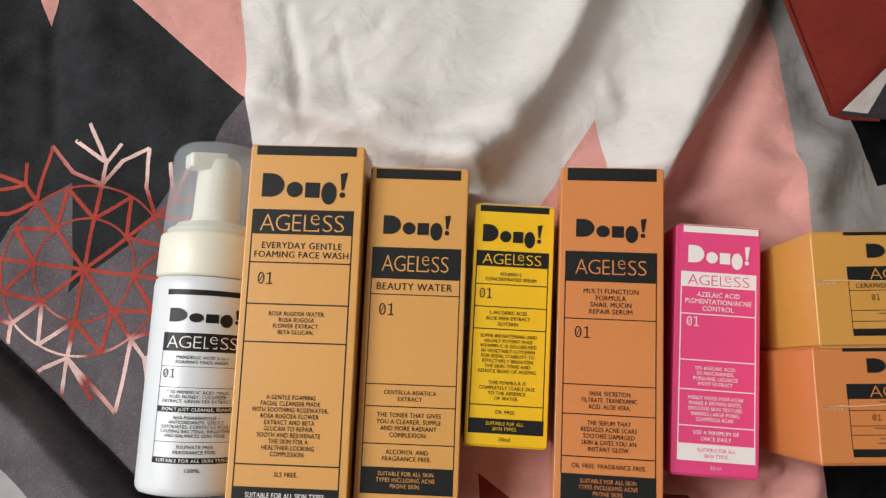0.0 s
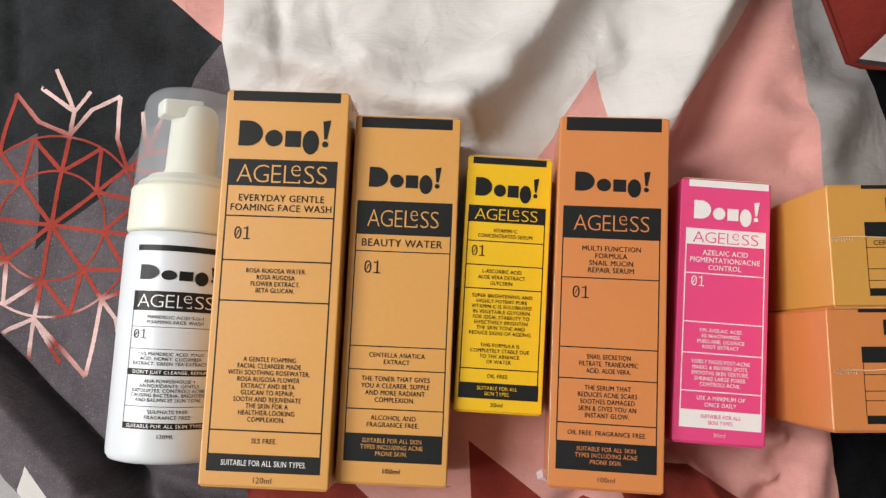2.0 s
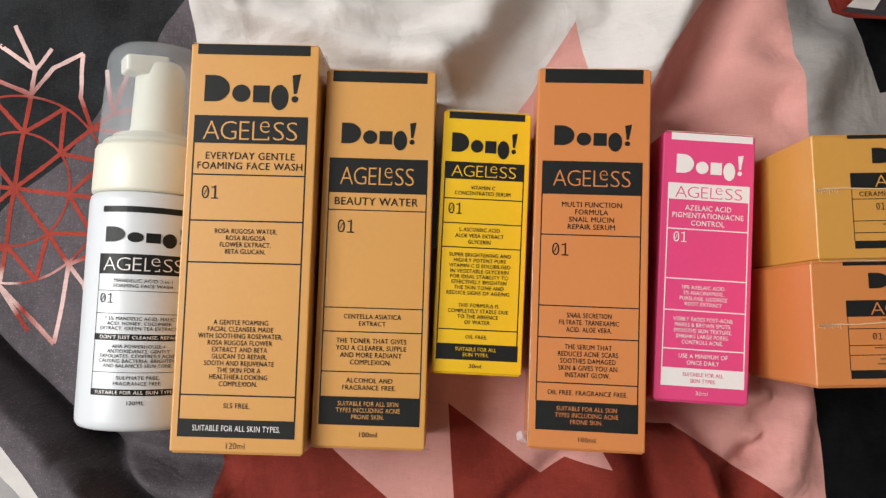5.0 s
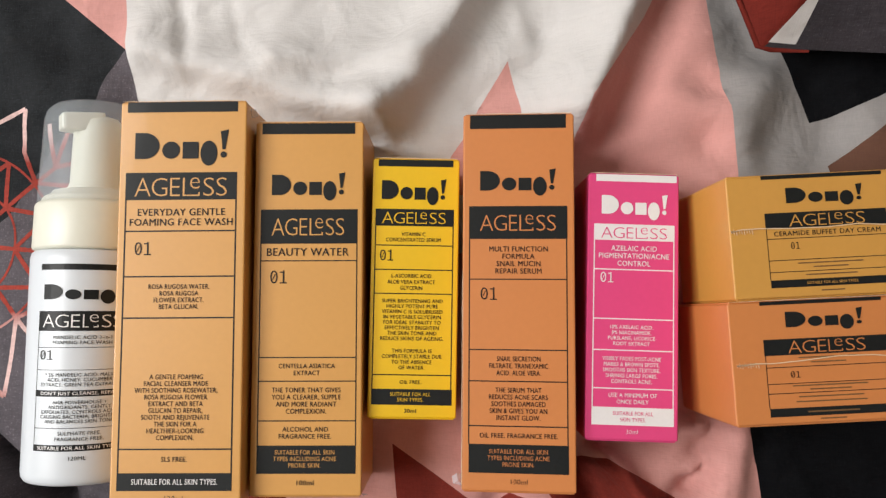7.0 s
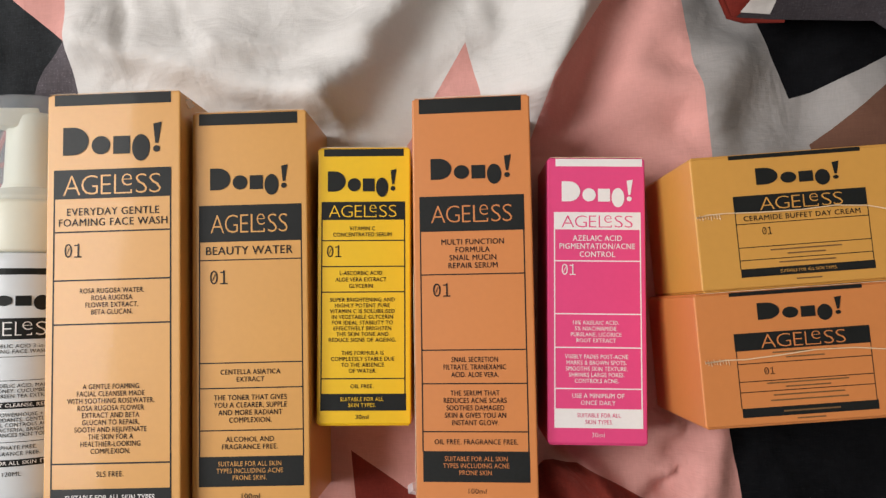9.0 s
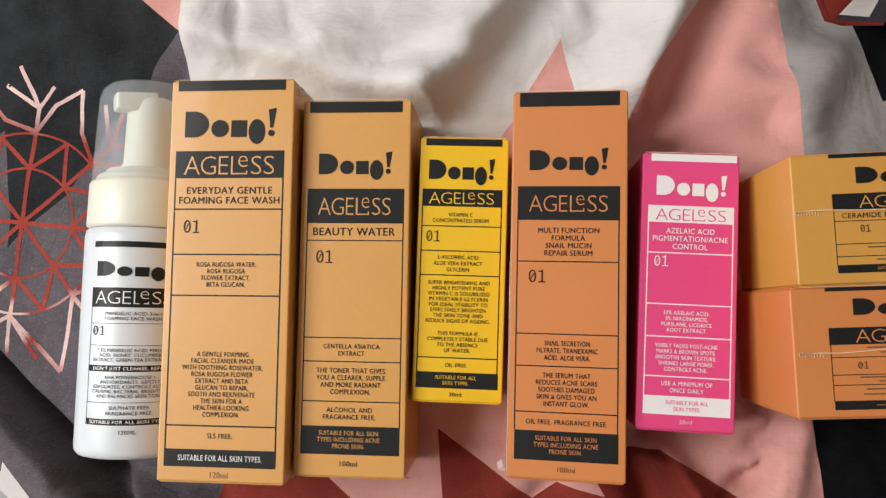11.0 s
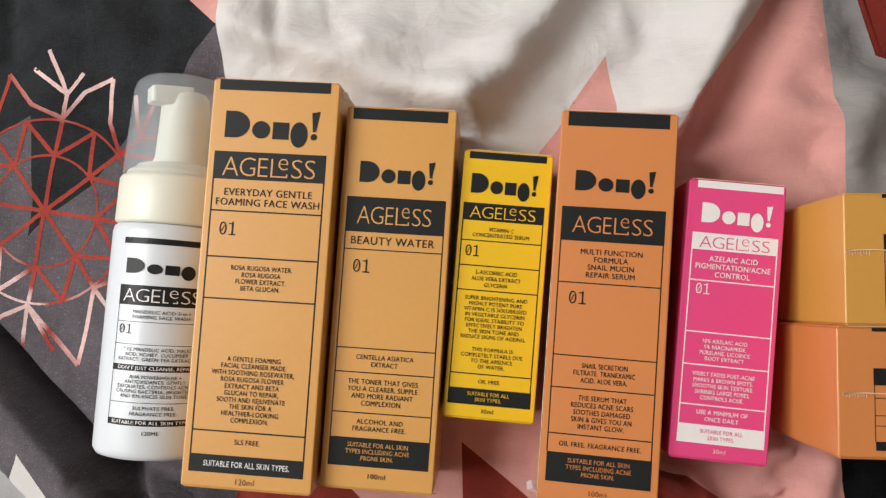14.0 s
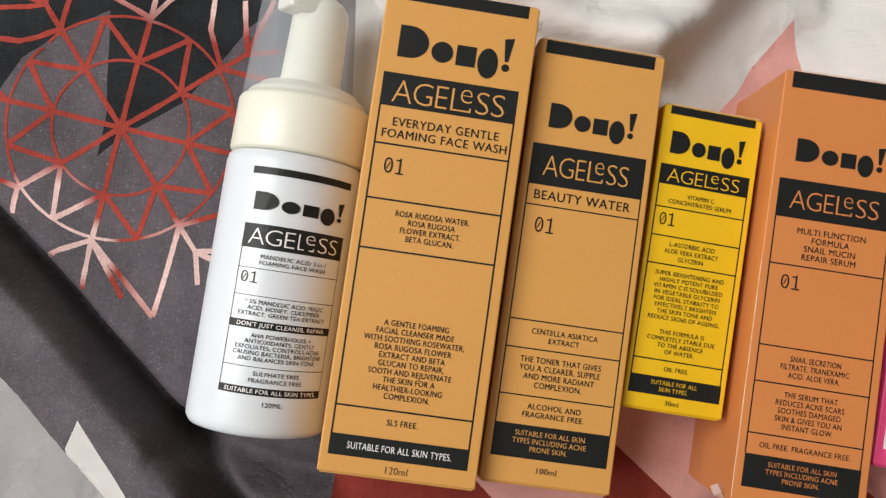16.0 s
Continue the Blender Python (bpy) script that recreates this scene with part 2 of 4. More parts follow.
FOLDS = [
    (-0.008, 0.0080, [(0.112, 0.080), (0.131, 0.118), (0.152, 0.170), (0.172, 0.23)]),
    (-0.0026, 0.0034, [(-0.085, 0.176), (-0.076, 0.141), (-0.072, 0.121)]),
    (0.0010, 0.004, [(-0.078, 0.170), (-0.067, 0.138)]),
    (-0.0012, 0.0026, [(-0.058, 0.166), (-0.053, 0.143), (-0.047, 0.124)]),
    (-0.003, 0.009, [(0.090, 0.130), (0.100, 0.127)]),
    (-0.008, 0.014, [(0.161, 0.180), (0.166, 0.145), (0.176, 0.123), (0.192, 0.106), (0.205, 0.090)]),
    (-0.0018, 0.005, [(0.148, 0.111), (0.160, 0.103)]),
    (0.0025, 0.006, [(0.138, 0.101), (0.156, 0.092)]),
    (0.014, 0.0050, [(0.105, -0.0475), (0.113, -0.0545), (0.121, -0.066), (0.127, -0.085), (0.13, -0.11)]),
    (-0.013, 0.0075, [(0.096, -0.052), (0.106, -0.065), (0.112, -0.09)]),
    (-0.009, 0.005, [(0.151, -0.036), (0.144, -0.057), (0.135, -0.072)]),
    (0.007, 0.008, [(0.160, -0.040), (0.156, -0.068)]),
    (-0.006, 0.006, [(0.068, -0.068), (0.049, -0.086), (0.040, -0.10)]),
    (0.006, 0.010, [(0.070, -0.090), (0.088, -0.084)]),
    (-0.005, 0.008, [(0.155, 0.080), (0.160, 0.070)]),
    (-0.006, 0.013, [(0.183, 0.080), (0.199, 0.076)]),
    (-0.004, 0.014, [(-0.215, 0.10), (-0.222, 0.20)]),
    (-0.004, 0.005, [(-0.206, 0.21), (-0.208, 0.15), (-0.200, 0.11)]),
    (0.004, 0.010, [(-0.195, 0.19), (-0.172, 0.145), (-0.14, 0.122)]),
    (-0.003, 0.006, [(-0.225, 0.145), (-0.18, 0.13), (-0.15, 0.135)]),
    (0.010, 0.0035, [(0.140, -0.031), (0.149, -0.040), (0.149, -0.048), (0.144, -0.055)]),
    (0.007, 0.0030, [(0.153, -0.040), (0.152, -0.051), (0.149, -0.064)]),
    (-0.009, 0.0040, [(0.151, -0.042), (0.150, -0.052), (0.145, -0.063)]),
    (-0.012, 0.0060, [(-0.133, -0.067), (-0.112, -0.072), (-0.094, -0.076), (-0.077, -0.077)]),
    (0.007, 0.0070, [(-0.124, -0.079), (-0.103, -0.085), (-0.079, -0.088)]),
    (-0.005, 0.0050, [(-0.136, -0.073), (-0.118, -0.085), (-0.105, -0.100)]),
    (0.003, 0.020, [(-0.04, 0.15), (0.02, 0.16)]),
]

# soft ridges with a steep side: height, reach to the left and to the right of their run, line
RIDGES = [
    (0.0135, 0.0160, 0.0068, [(-0.090, 0.124), (-0.075, 0.119), (-0.058, 0.115), (-0.041, 0.110), (-0.019, 0.102), (-0.000, 0.097), (0.012, 0.093)]),
    (0.0085, 0.0130, 0.0060, [(-0.031, 0.120), (-0.009, 0.119), (0.013, 0.119), (0.026, 0.120)]),
    (0.0165, 0.0085, 0.0150, [(0.069, 0.199), (0.065, 0.179), (0.053, 0.151), (0.042, 0.131), (0.029, 0.111), (0.012, 0.094)]),
    (0.0190, 0.0080, 0.0180, [(0.141, 0.202), (0.134, 0.175), (0.121, 0.142), (0.111, 0.118), (0.102, 0.096)]),
    (0.0070, 0.012, 0.010, [(0.177, 0.108), (0.169, 0.095), (0.162, 0.079), (0.159, 0.066)]),
]

# slight soft creases all over the cloth
crumple = random.Random(11)
for k in range(170):
    cx, cy, a = crumple.uniform(-0.24, 0.26), crumple.uniform(-0.10, 0.20), crumple.uniform(0, math.pi)
    if k % 3:
        cy, a = crumple.uniform(0.095, 0.20), crumple.gauss(0.7, 0.6)
    reach, bow = crumple.uniform(0.006, 0.020), crumple.uniform(-0.3, 0.3)
    ends = [(cx - reach * math.cos(a), cy - reach * math.sin(a)), (cx - bow * reach * math.sin(a), cy + bow * reach * math.cos(a)), (cx + reach * math.cos(a), cy + reach * math.sin(a))]
    FOLDS.append((crumple.choice((-1, 1)) * crumple.uniform(0.0003, 0.0010), crumple.uniform(0.0024, 0.0055), ends))


def smooth(a, b, v):
    s = np.clip((v - a) / (b - a), 0, 1)
    return s * s * (3 - 2 * s)


def away(x, y, line):
    """Distance from a bent line, and the side on which a place lies."""
    best, side = np.full(np.shape(x), 1e9), np.ones(np.shape(x))
    for (ax, ay), (bx, by) in zip(line, line[1:]):
        dx, dy = bx - ax, by - ay
        s = np.clip(((x - ax) * dx + (y - ay) * dy) / (dx * dx + dy * dy), 0, 1)
        d = np.hypot(x - ax - s * dx, y - ay - s * dy)
        closer = d < best
        side = np.where(closer, np.sign(dx * (y - ay) - dy * (x - ax)), side)
        best = np.minimum(best, d)
    return best, side


def ridge(x, y, line, left, right):
    """One rounded ridge along a bent line, with its own reach on either side."""
    best, lean = np.full(np.shape(x), 1e9), np.zeros(np.shape(x))
    for (ax, ay), (bx, by) in zip(line, line[1:]):
        dx, dy = bx - ax, by - ay
        long = math.hypot(dx, dy)
        s = np.clip(((x - ax) * dx + (y - ay) * dy) / long ** 2, 0, 1)
        d = np.hypot(x - ax - s * dx, y - ay - s * dy) + 1e-9
        lean = np.where(d < best, (dx * (y - ay) - dy * (x - ax)) / long / d, lean)
        best = np.minimum(best, d)
    reach = right + (left - right) * (0.5 + 0.5 * lean)
    return np.exp(-(best / reach) ** 2)


def bed_height(x, y):
    """Height of the duvet over the bed, with its folds, its rolled edge and the dents under the things on it."""
    x, y = np.asarray(x, float), np.asarray(y, float)
    z = 0.0155 + 0.05 * np.clip(x, -0.3, 0.35) + 0.010 * smooth(0.10, 0.15, x)
    z = z + 0.0012 * np.sin(61 * x + 17 * y) * np.sin(43 * y - 20 * x + 1.0) + 0.0006 * np.sin(140 * x - 90 * y) * np.sin(105 * y + 60 * x)
    for amount, width, line in FOLDS:
        z = z + amount * np.exp(-(away(x, y, line)[0] / width) ** 2)
    for tall, left, right, line in RIDGES:
        z = z + tall * ridge(x, y, line, left, right)
    d, side = away(x, y, EDGE)
    d = d * side
    roll = (0.016 + 0.012 * smooth(-0.17, -0.10, x)) * (1 - smooth(0.0180, 0.0275, d)) * (0.70 + 0.30 * smooth(-0.006, 0.014, d))
    z = z + roll - 0.017 * (1 - 0.6 * smooth(-0.135, -0.105, x)) * np.exp(-((d - 0.0275) / 0.0034) ** 2) + 0.0012 * np.sin(d * 300 + 22 * x) * np.exp(-((d - 0.006) / 0.012) ** 2)
    z = z - (0.038 + 0.006 * smooth(-0.17, -0.10, x)) * (1 - smooth(-0.0165, -0.002, d))
    for (cx, cy, cz), w, h, depth, tilt, turn in BOXES.values():
        c, s = math.cos(radians(turn)), math.sin(radians(turn))
        u, v = (x - cx) * c + (y - cy) * s, -(x - cx) * s + (y - cy) * c
        out = np.hypot(np.maximum(np.abs(u) - w / 2, 0), np.maximum(np.abs(v) - h / 2, 0))
        under = cz - depth + np.clip(u, -w / 2, w / 2) * math.sin(radians(tilt)) - 0.0002
        z = z + (under - z) * (1 - smooth(0.0, 0.010, out))
    u, v = np.abs(x - BOTTLE.x), np.maximum(np.maximum(BOTTLE.y - y, y - 0.099), 0)
    bowl = BOTTLE.z - np.sqrt(np.maximum(BOTTLE_R ** 2 - u * u, 0)) - 0.0002
    z = np.where((v < 0.008) & (u < BOTTLE_R), np.minimum(z, bowl + (z - bowl) * smooth(0.0, 0.008, v)), z)
    return z


def inside(x, y, shape):
    hit = np.zeros(np.shape(x), bool)
    for (ax, ay), (bx, by) in zip(shape, shape[1:] + shape[:1]):
        hit ^= ((ay > y) != (by > y)) & (x < (bx - ax) * (y - ay) / (by - ay + 1e-12) + ax)
    return hit


def printed_sheet(name, outline, prints, ground, height, fine, step, coarse, crease=None):
    """A cloth cut to an outline, whose printed shapes have true edges in the mesh. prints: (material, shape), later over earlier."""
    from mathutils.geometry import delaunay_2d_cdt
    rng = np.random.default_rng(3)
    x0, y0, x1, y1 = fine
    gx, gy = np.meshgrid(np.arange(x0, x1, step), np.arange(y0, y1, step))
    near = np.stack([gx.ravel(), gy.ravel()], 1) + rng.uniform(-0.25, 0.25, (gx.size, 2)) * step
    lo, hi = np.min(outline, 0), np.max(outline, 0)
    hx, hy = np.meshgrid(np.arange(lo[0], hi[0], coarse), np.arange(lo[1], hi[1], coarse))
    far = np.stack([hx.ravel(), hy.ravel()], 1)
    far = far[~((far[:, 0] > x0) & (far[:, 0] < x1) & (far[:, 1] > y0) & (far[:, 1] < y1))]
    pts = np.concatenate([near, far])
    if crease is not None:
        kx, ky = np.meshgrid(np.arange(-0.26, -0.05, 0.0013), np.arange(-0.15, 0.03, 0.0013))
        kd, ks = away(kx.ravel(), ky.ravel(), crease)
        close = np.stack([kx.ravel(), ky.ravel()], 1)[(kd * ks > 0.014) & (kd * ks < 0.036)]
        pd, ps = away(pts[:, 0], pts[:, 1], crease)
        taken = (pd * ps > 0.014) & (pd * ps < 0.036) & (pts[:, 0] > -0.26) & (pts[:, 0] < -0.05) & (pts[:, 1] < 0.03) & (pts[:, 1] > -0.15)
        pts = np.concatenate([pts[~taken], close + rng.uniform(-0.0003, 0.0003, close.shape)])
    pts = pts[inside(pts[:, 0], pts[:, 1], outline)]
    verts, edges = [Vector(p) for p in pts], []
    for shape in [outline] + [s for _, s in prints]:
        start = len(verts)
        for (ax, ay), (bx, by) in zip(shape, shape[1:] + shape[:1]):
            cuts = max(1, int(math.hypot(bx - ax, by - ay) / (step * 1.5))) if x0 < ax < x1 and y0 < ay < y1 else 1
            verts += [Vector((ax + (bx - ax) * k / cuts, ay + (by - ay) * k / cuts)) for k in range(cuts)]
        edges += [(k, k + 1 if k + 1 < len(verts) else start) for k in range(start, len(verts))]
    flat, _, faces, *_ = delaunay_2d_cdt(verts, edges, [], 0, 6e-5, False)
    xy = np.array([tuple(v) for v in flat])
    mid = np.array([xy[list(f)].mean(0) for f in faces])
    keep = inside(mid[:, 0], mid[:, 1], outline)
    slot = np.zeros(len(faces), int)
    mats = [ground]
    for mat, shape in prints:
        if mat not in mats:
            mats.append(mat)
        slot[inside(mid[:, 0], mid[:, 1], shape)] = mats.index(mat)
    z = height(xy[:, 0], xy[:, 1])
    me = bpy.data.meshes.new(name)
    me.from_pydata(np.column_stack([xy, z]).tolist(), [], [f for f, k in zip(faces, keep) if k])
    for mat in mats:
        me.materials.append(mat)
    me.polygons.foreach_set("material_index", slot[keep])
    me.polygons.foreach_set("use_smooth", [True] * len(me.polygons))
    bm = bmesh.new()
    bm.from_mesh(me)
    bmesh.ops.delete(bm, geom=[v for v in bm.verts if not v.link_faces], context="VERTS")
    bmesh.ops.dissolve_degenerate(bm, dist=8e-5, edges=bm.edges[:])
    bmesh.ops.recalc_face_normals(bm, faces=bm.faces[:])
    if sum(f.normal.z for f in bm.faces) < 0:
        bmesh.ops.reverse_faces(bm, faces=bm.faces[:])
    bm.to_mesh(me)
    bm.free()
    return new(name, me)


LEAF = [(-0.232, 0.035), (-0.221, 0.045), (-0.214, 0.059), (-0.203, 0.070), (-0.185, 0.082), (-0.180, 0.043), (-0.181, 0.027),
        (-0.172, 0.037), (-0.153, 0.052), (-0.143, 0.067), (-0.134, 0.083), (-0.115, 0.105), (-0.110, 0.115), (-0.105, 0.122), (-0.100, 0.1255)]
PINK_BAND = [(0.150, 0.179), (0.127, 0.134), (0.104, 0.099), (0.085, 0.05), (-0.03, 0.0), (-0.029, -0.067), (0.001, -0.091), (0.025, -0.112),
             (0.0240, -0.09), (0.022, -0.07), (0.020, -0.047), (0.060, -0.075), (0.070, -0.068), (0.089, -0.072), (0.082, -0.060), (0.108, -0.050),
             (0.130, -0.063), (0.143, -0.071), (0.159, -0.081), (0.20, -0.12), (0.175, -0.12), (0.170, -0.071), (0.168, -0.054), (0.165, -0.040),
             (0.1655, -0.030), (0.1655, 0.0), (0.164, 0.05), (0.1642, 0.070), (0.1615, 0.095), (0.1595, 0.108), (0.1565, 0.130), (0.1553, 0.155), (0.1548, 0.181)]
PRINTS = [
    (CHARCOAL_CLOTH, [(-0.8, 0.9), (-0.8, 0.0)] + LEAF + [(-0.165, 0.179), (-0.30, 0.32), (-0.5, 0.9)]),
    (GREY_CLOTH, [(-0.8, 0.0)] + LEAF + [(-0.0965, 0.104), (-0.090, 0.05), (-0.0775, -0.06), (-0.076, -0.095), (-0.075, -0.25), (-0.8, -0.25)]),
    (PINK_CLOTH, [(-0.100, 0.1255), (-0.103, 0.150), (-0.109, 0.180), (-0.14, 0.35), (-0.36, 0.36), (-0.165, 0.179)]),
    (PINK_CLOTH, [(-0.210, 0.167), (-0.206, 0.187), (-0.20, 0.25), (-0.24, 0.25), (-0.216, 0.180)]),
    (RED_CLOTH, [(-0.0775, -0.06), (-0.03, -0.055), (0.0, -0.03), (0.15, -0.03), (0.15, -0.05), (0.20, -0.12), (0.22, -0.45), (-0.075, -0.45), (-0.076, -0.095)]),
    (PALE_GREY_CLOTH, [(0.149, 0.175), (0.152, 0.153), (0.154, 0.112), (0.160, 0.07), (0.165, 0.03), (0.21, 0.03), (0.2047, 0.0706), (0.213, 0.0762), (0.2208, 0.0824), (0.231, 0.0912),
                       (0.2449, 0.1032), (0.5, 0.31), (0.5, 0.6), (0.13, 0.6)]),
    # Painted cast shadow beside the upper jar box, laid in like a print.
    (SHADOW_BROWN_CLOTH, [(0.2047, 0.0706), (0.213, 0.0762), (0.2208, 0.0824), (0.231, 0.0912), (0.2449, 0.1032), (0.5, 0.31), (0.6, 0.0), (0.21, 0.0)]),
    (GLARELESS_CHARCOAL_CLOTH, [(0.165, -0.040), (0.168, -0.054), (0.170, -0.071), (0.175, -0.12), (0.22, -0.4), (0.6, -0.4), (0.6, 0.02), (0.165, 0.0)]),
    (PINK_CLOTH, PINK_BAND),
    (PINK_CLOTH, [(0.070, 0.119), (0.057, 0.098), (0.040, 0.06), (0.080, 0.06), (0.0755, 0.098)]),
    (PINK_CLOTH, [(0.0555, 0.092), (0.045, 0.077), (0.040, 0.065), (0.060, 0.065)]),
    (GLARELESS_CHARCOAL_CLOTH, [(0.183, 0.132), (0.192, 0.106), (0.199, 0.090), (0.207, 0.092), (0.224, 0.099), (0.246, 0.110), (0.262, 0.13), (0.24, 0.15)]),
    (WHITE_CLOTH, [(-0.1655, -0.0652), (-0.172, -0.086), (-0.150, -0.108), (-0.1415, -0.0925), (-0.1560, -0.0770)]),
]
OUTLINE = [(x - 0.0105, y - 0.0125) for x, y in EDGE] + [(0.80, 0.80), (-0.80, 0.80)]
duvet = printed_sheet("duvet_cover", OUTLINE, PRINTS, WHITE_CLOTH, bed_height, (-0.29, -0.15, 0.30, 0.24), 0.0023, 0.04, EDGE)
tagged(duvet, "rumpled cotton duvet cover with pink, white, charcoal and rust print", "duvet")
hem = duvet.modifiers.new("cloth_thickness", "SOLIDIFY")
hem.thickness, hem.offset = 0.0012, -1


# ---- the printed web motif ----
def ribbon(paths, width):
    """Strokes of printed dye lying on the duvet."""
    verts, faces = [], []
    rng = random.Random(int(abs(paths[0][0][0] + 3 * paths[0][-1][1]) * 1e5))
    for path in paths:
        pts = []
        for (ax, ay), (bx, by) in zip(path, path[1:]):
            cuts = max(2, int(math.hypot(bx - ax, by - ay) / 0.0015))
            pts += [(ax + (bx - ax) * k / cuts, ay + (by - ay) * k / cuts) for k in range(cuts)]
        pts.append(path[-1])
        start = len(verts)
        for k, (x, y) in enumerate(pts):
            (ax, ay), (bx, by) = pts[max(k - 1, 0)], pts[min(k + 1, len(pts) - 1)]
            n = math.hypot(bx - ax, by - ay)
            nx, ny = -(by - ay) / n, (bx - ax) / n
            half = width / 2 * rng.uniform(0.86, 1.08)
            for s in (-half, 0, half):
                verts.append((x + s * nx, y + s * ny))
            if k:
                for j in (0, 1):
                    q = start + 3 * k + j
                    faces.append((q - 3, q, q + 1, q - 2))
    xy = np.array(verts)
    return np.column_stack([xy, bed_height(xy[:, 0], xy[:, 1]) + 0.00014]).tolist(), faces


def polar(r, a):
    return (MOTIF_CENTRE.x + r * math.cos(radians(a)), MOTIF_CENTRE.y + r * math.sin(radians(a)))


def arc(r, a0, a1):
    return [polar(r, a0 + (a1 - a0) * k / 12) for k in range(13)]


R1, R2, RB, RP = 0.0252, 0.0428, 0.0418, 0.067
thick, thin = [], []
for k in range(8):
    a = -5 + 45 * k
    thick += [[polar(0, 0), polar(R1, a)], [polar(R1, a), polar(R2, a)], [polar(R1, a), polar(RB, a + 22.5)], [polar(R1, a), polar(RB, a - 22.5)]]
    thin += [arc(R1, a, a + 45), arc(RB, a, a + 45)]
    if k == 6:
        thick += [[polar(R2, a), polar(0.071, a + 24)], [polar(R2, a + 45), polar(0.071, a + 24)]]
    elif k not in (4, 5):
        bend = [polar(0.0565, a + 37)] if k % 2 else []
        thick += [[polar(R2, a), polar(0.0494, a + 18), polar(RP, a + 27)], [polar(R2, a + 45)] + bend + [polar(RP, a + 27)]]
    if k == 5:
        thick += [[polar(R2, a), polar(0.050, a + 8)], [polar(R2, a), polar(0.049, a - 9)]]
    elif k == 6:
        thick += [[polar(R2, a), polar(0.063, a + 15)], [polar(R2, a), polar(0.061, a + 1)], [polar(R2, a), polar(0.050, a - 12), polar(0.055, a - 16)]]
    else:
        thick += [[polar(R2, a), polar(0.054, a)], [polar(0.054, a), polar(0.0742, a + 9.5)], [polar(0.054, a), polar(0.0663, a + 16)], [polar(0.054, a), polar(0.060, a - 3), polar(0.0650, a - 5)]]
for line in thick:
    raw("printed_stroke", *ribbon([line], 0.0020), LINE_CLOTH, duvet)
for line in thin:
    raw("printed_arc", *ribbon([line], 0.0011), LINE_CLOTH, duvet)

# ---- bed, pillow and room ----
def sheet_height(x, y):
    return -0.022 + 0.004 * np.sin(9 * x + 5 * y) * np.sin(7 * y - 3 * x)


sheet = printed_sheet("bed_sheet", [(-0.80, -1.15), (0.80, -1.15), (0.80, 0.80), (-0.80, 0.80)], [], SHEET_CLOTH, sheet_height, (-0.4, -0.3, 0.1, 0.2), 0.01, 0.05)
tagged(sheet, "white cotton bed sheet under the duvet", "bed sheet")
mattress = part("mattress", block(1.60, 1.95, 0.22, 0.04, (0, -0.175, -0.140), 4), material("mattress_ticking", (0.7, 0.68, 0.64), 0.9, 0.05), None)
tagged(mattress, "pale mattress under the white bed sheet", "mattress")
bed = new("bed")
tagged(bed, "low bed base that carries the mattress", "bed")
part("base", block(1.60, 1.95, 0.30, 0.01, (0, -0.175, -0.40)), FLOOR_WOOD, bed)


def room():
    x0, x1, y0, y1, z0, z1, t = -1.36, 2.30, -2.30, 1.60, -0.55, 2.10, 0.12
    def slab(name, a, b, mat=PAINT):
        bm = block(b[0] - a[0], b[1] - a[1], b[2] - a[2], 0, [(p + q) / 2 for p, q in zip(a, b)])
        return tagged(part(name, bm, mat), "", "", "", "structure")
    slab("floor", (x0, y0, z0 - t), (x1, y1, z0), FLOOR_WOOD)
    slab("ceiling", (x0, y0, z1), (x1, y1, z1 + t))
    slab("wall_north", (x0 - t, y1, z0 - t), (x1 + t, y1 + t, z1 + t))
    slab("wall_south", (x0 - t, y0 - t, z0 - t), (x1 + t, y0, z1 + t))
    slab("wall_east", (x1, y0, z0 - t), (x1 + t, y1, z1 + t))
    wy0, wy1, wz0, wz1 = -0.48, 0.76, 0.70, 1.92
    wall = tagged(new("wall_west"), "", "", "", "structure")
    for a, b in (((y0, z0 - t), (wy0, z1 + t)), ((wy1, z0 - t), (y1, z1 + t)), ((wy0, z0 - t), (wy1, wz0)), ((wy0, wz1), (wy1, z1 + t))):
        bm = block(t, b[0] - a[0], b[1] - a[1], 0, (x0 - t / 2, (a[0] + b[0]) / 2, (a[1] + b[1]) / 2))
        part("wall_panel", bm, PAINT, wall)


room()


def pillow_height(x, y):
    """A plump corner: low at the seams, rising inwards."""
    d, _ = away(np.asarray(x, float), np.asarray(y, float), PILLOW + PILLOW[:1])
    return 0.0495 + 0.085 * (1 - np.exp(-d / 0.09)) + 0.0015 * np.sin(90 * x + 40 * y) * np.minimum(d / 0.02, 1)


PILLOW = [(0.169, 0.115), (0.222, 0.113), (0.238, 0.101), (0.62, 0.06), (0.66, 0.50), (0.08, 0.50), (0.149, 0.168)]
pillow = new("pillow")
tagged(pillow, "rust red and grey printed pillow lying on the duvet", "pillow")
top = printed_sheet("pillow_top", PILLOW, [
    (PILLOW_RED_CLOTH, [(0.10, 0.6), (0.02, 0.5), (0.149, 0.1), (0.172, 0.1165), (0.174, 0.118), (0.193, 0.142), (0.30, 0.6)]),
    (WHITE_CLOTH, [(0.1718, 0.1168), (0.1830, 0.1160), (0.190, 0.140), (0.193, 0.142)]),
], PILLOW_GREY_CLOTH, pillow_height, (0.13, 0.08, 0.28, 0.22), 0.004, 0.03)
top.parent = pillow
n = len(PILLOW)
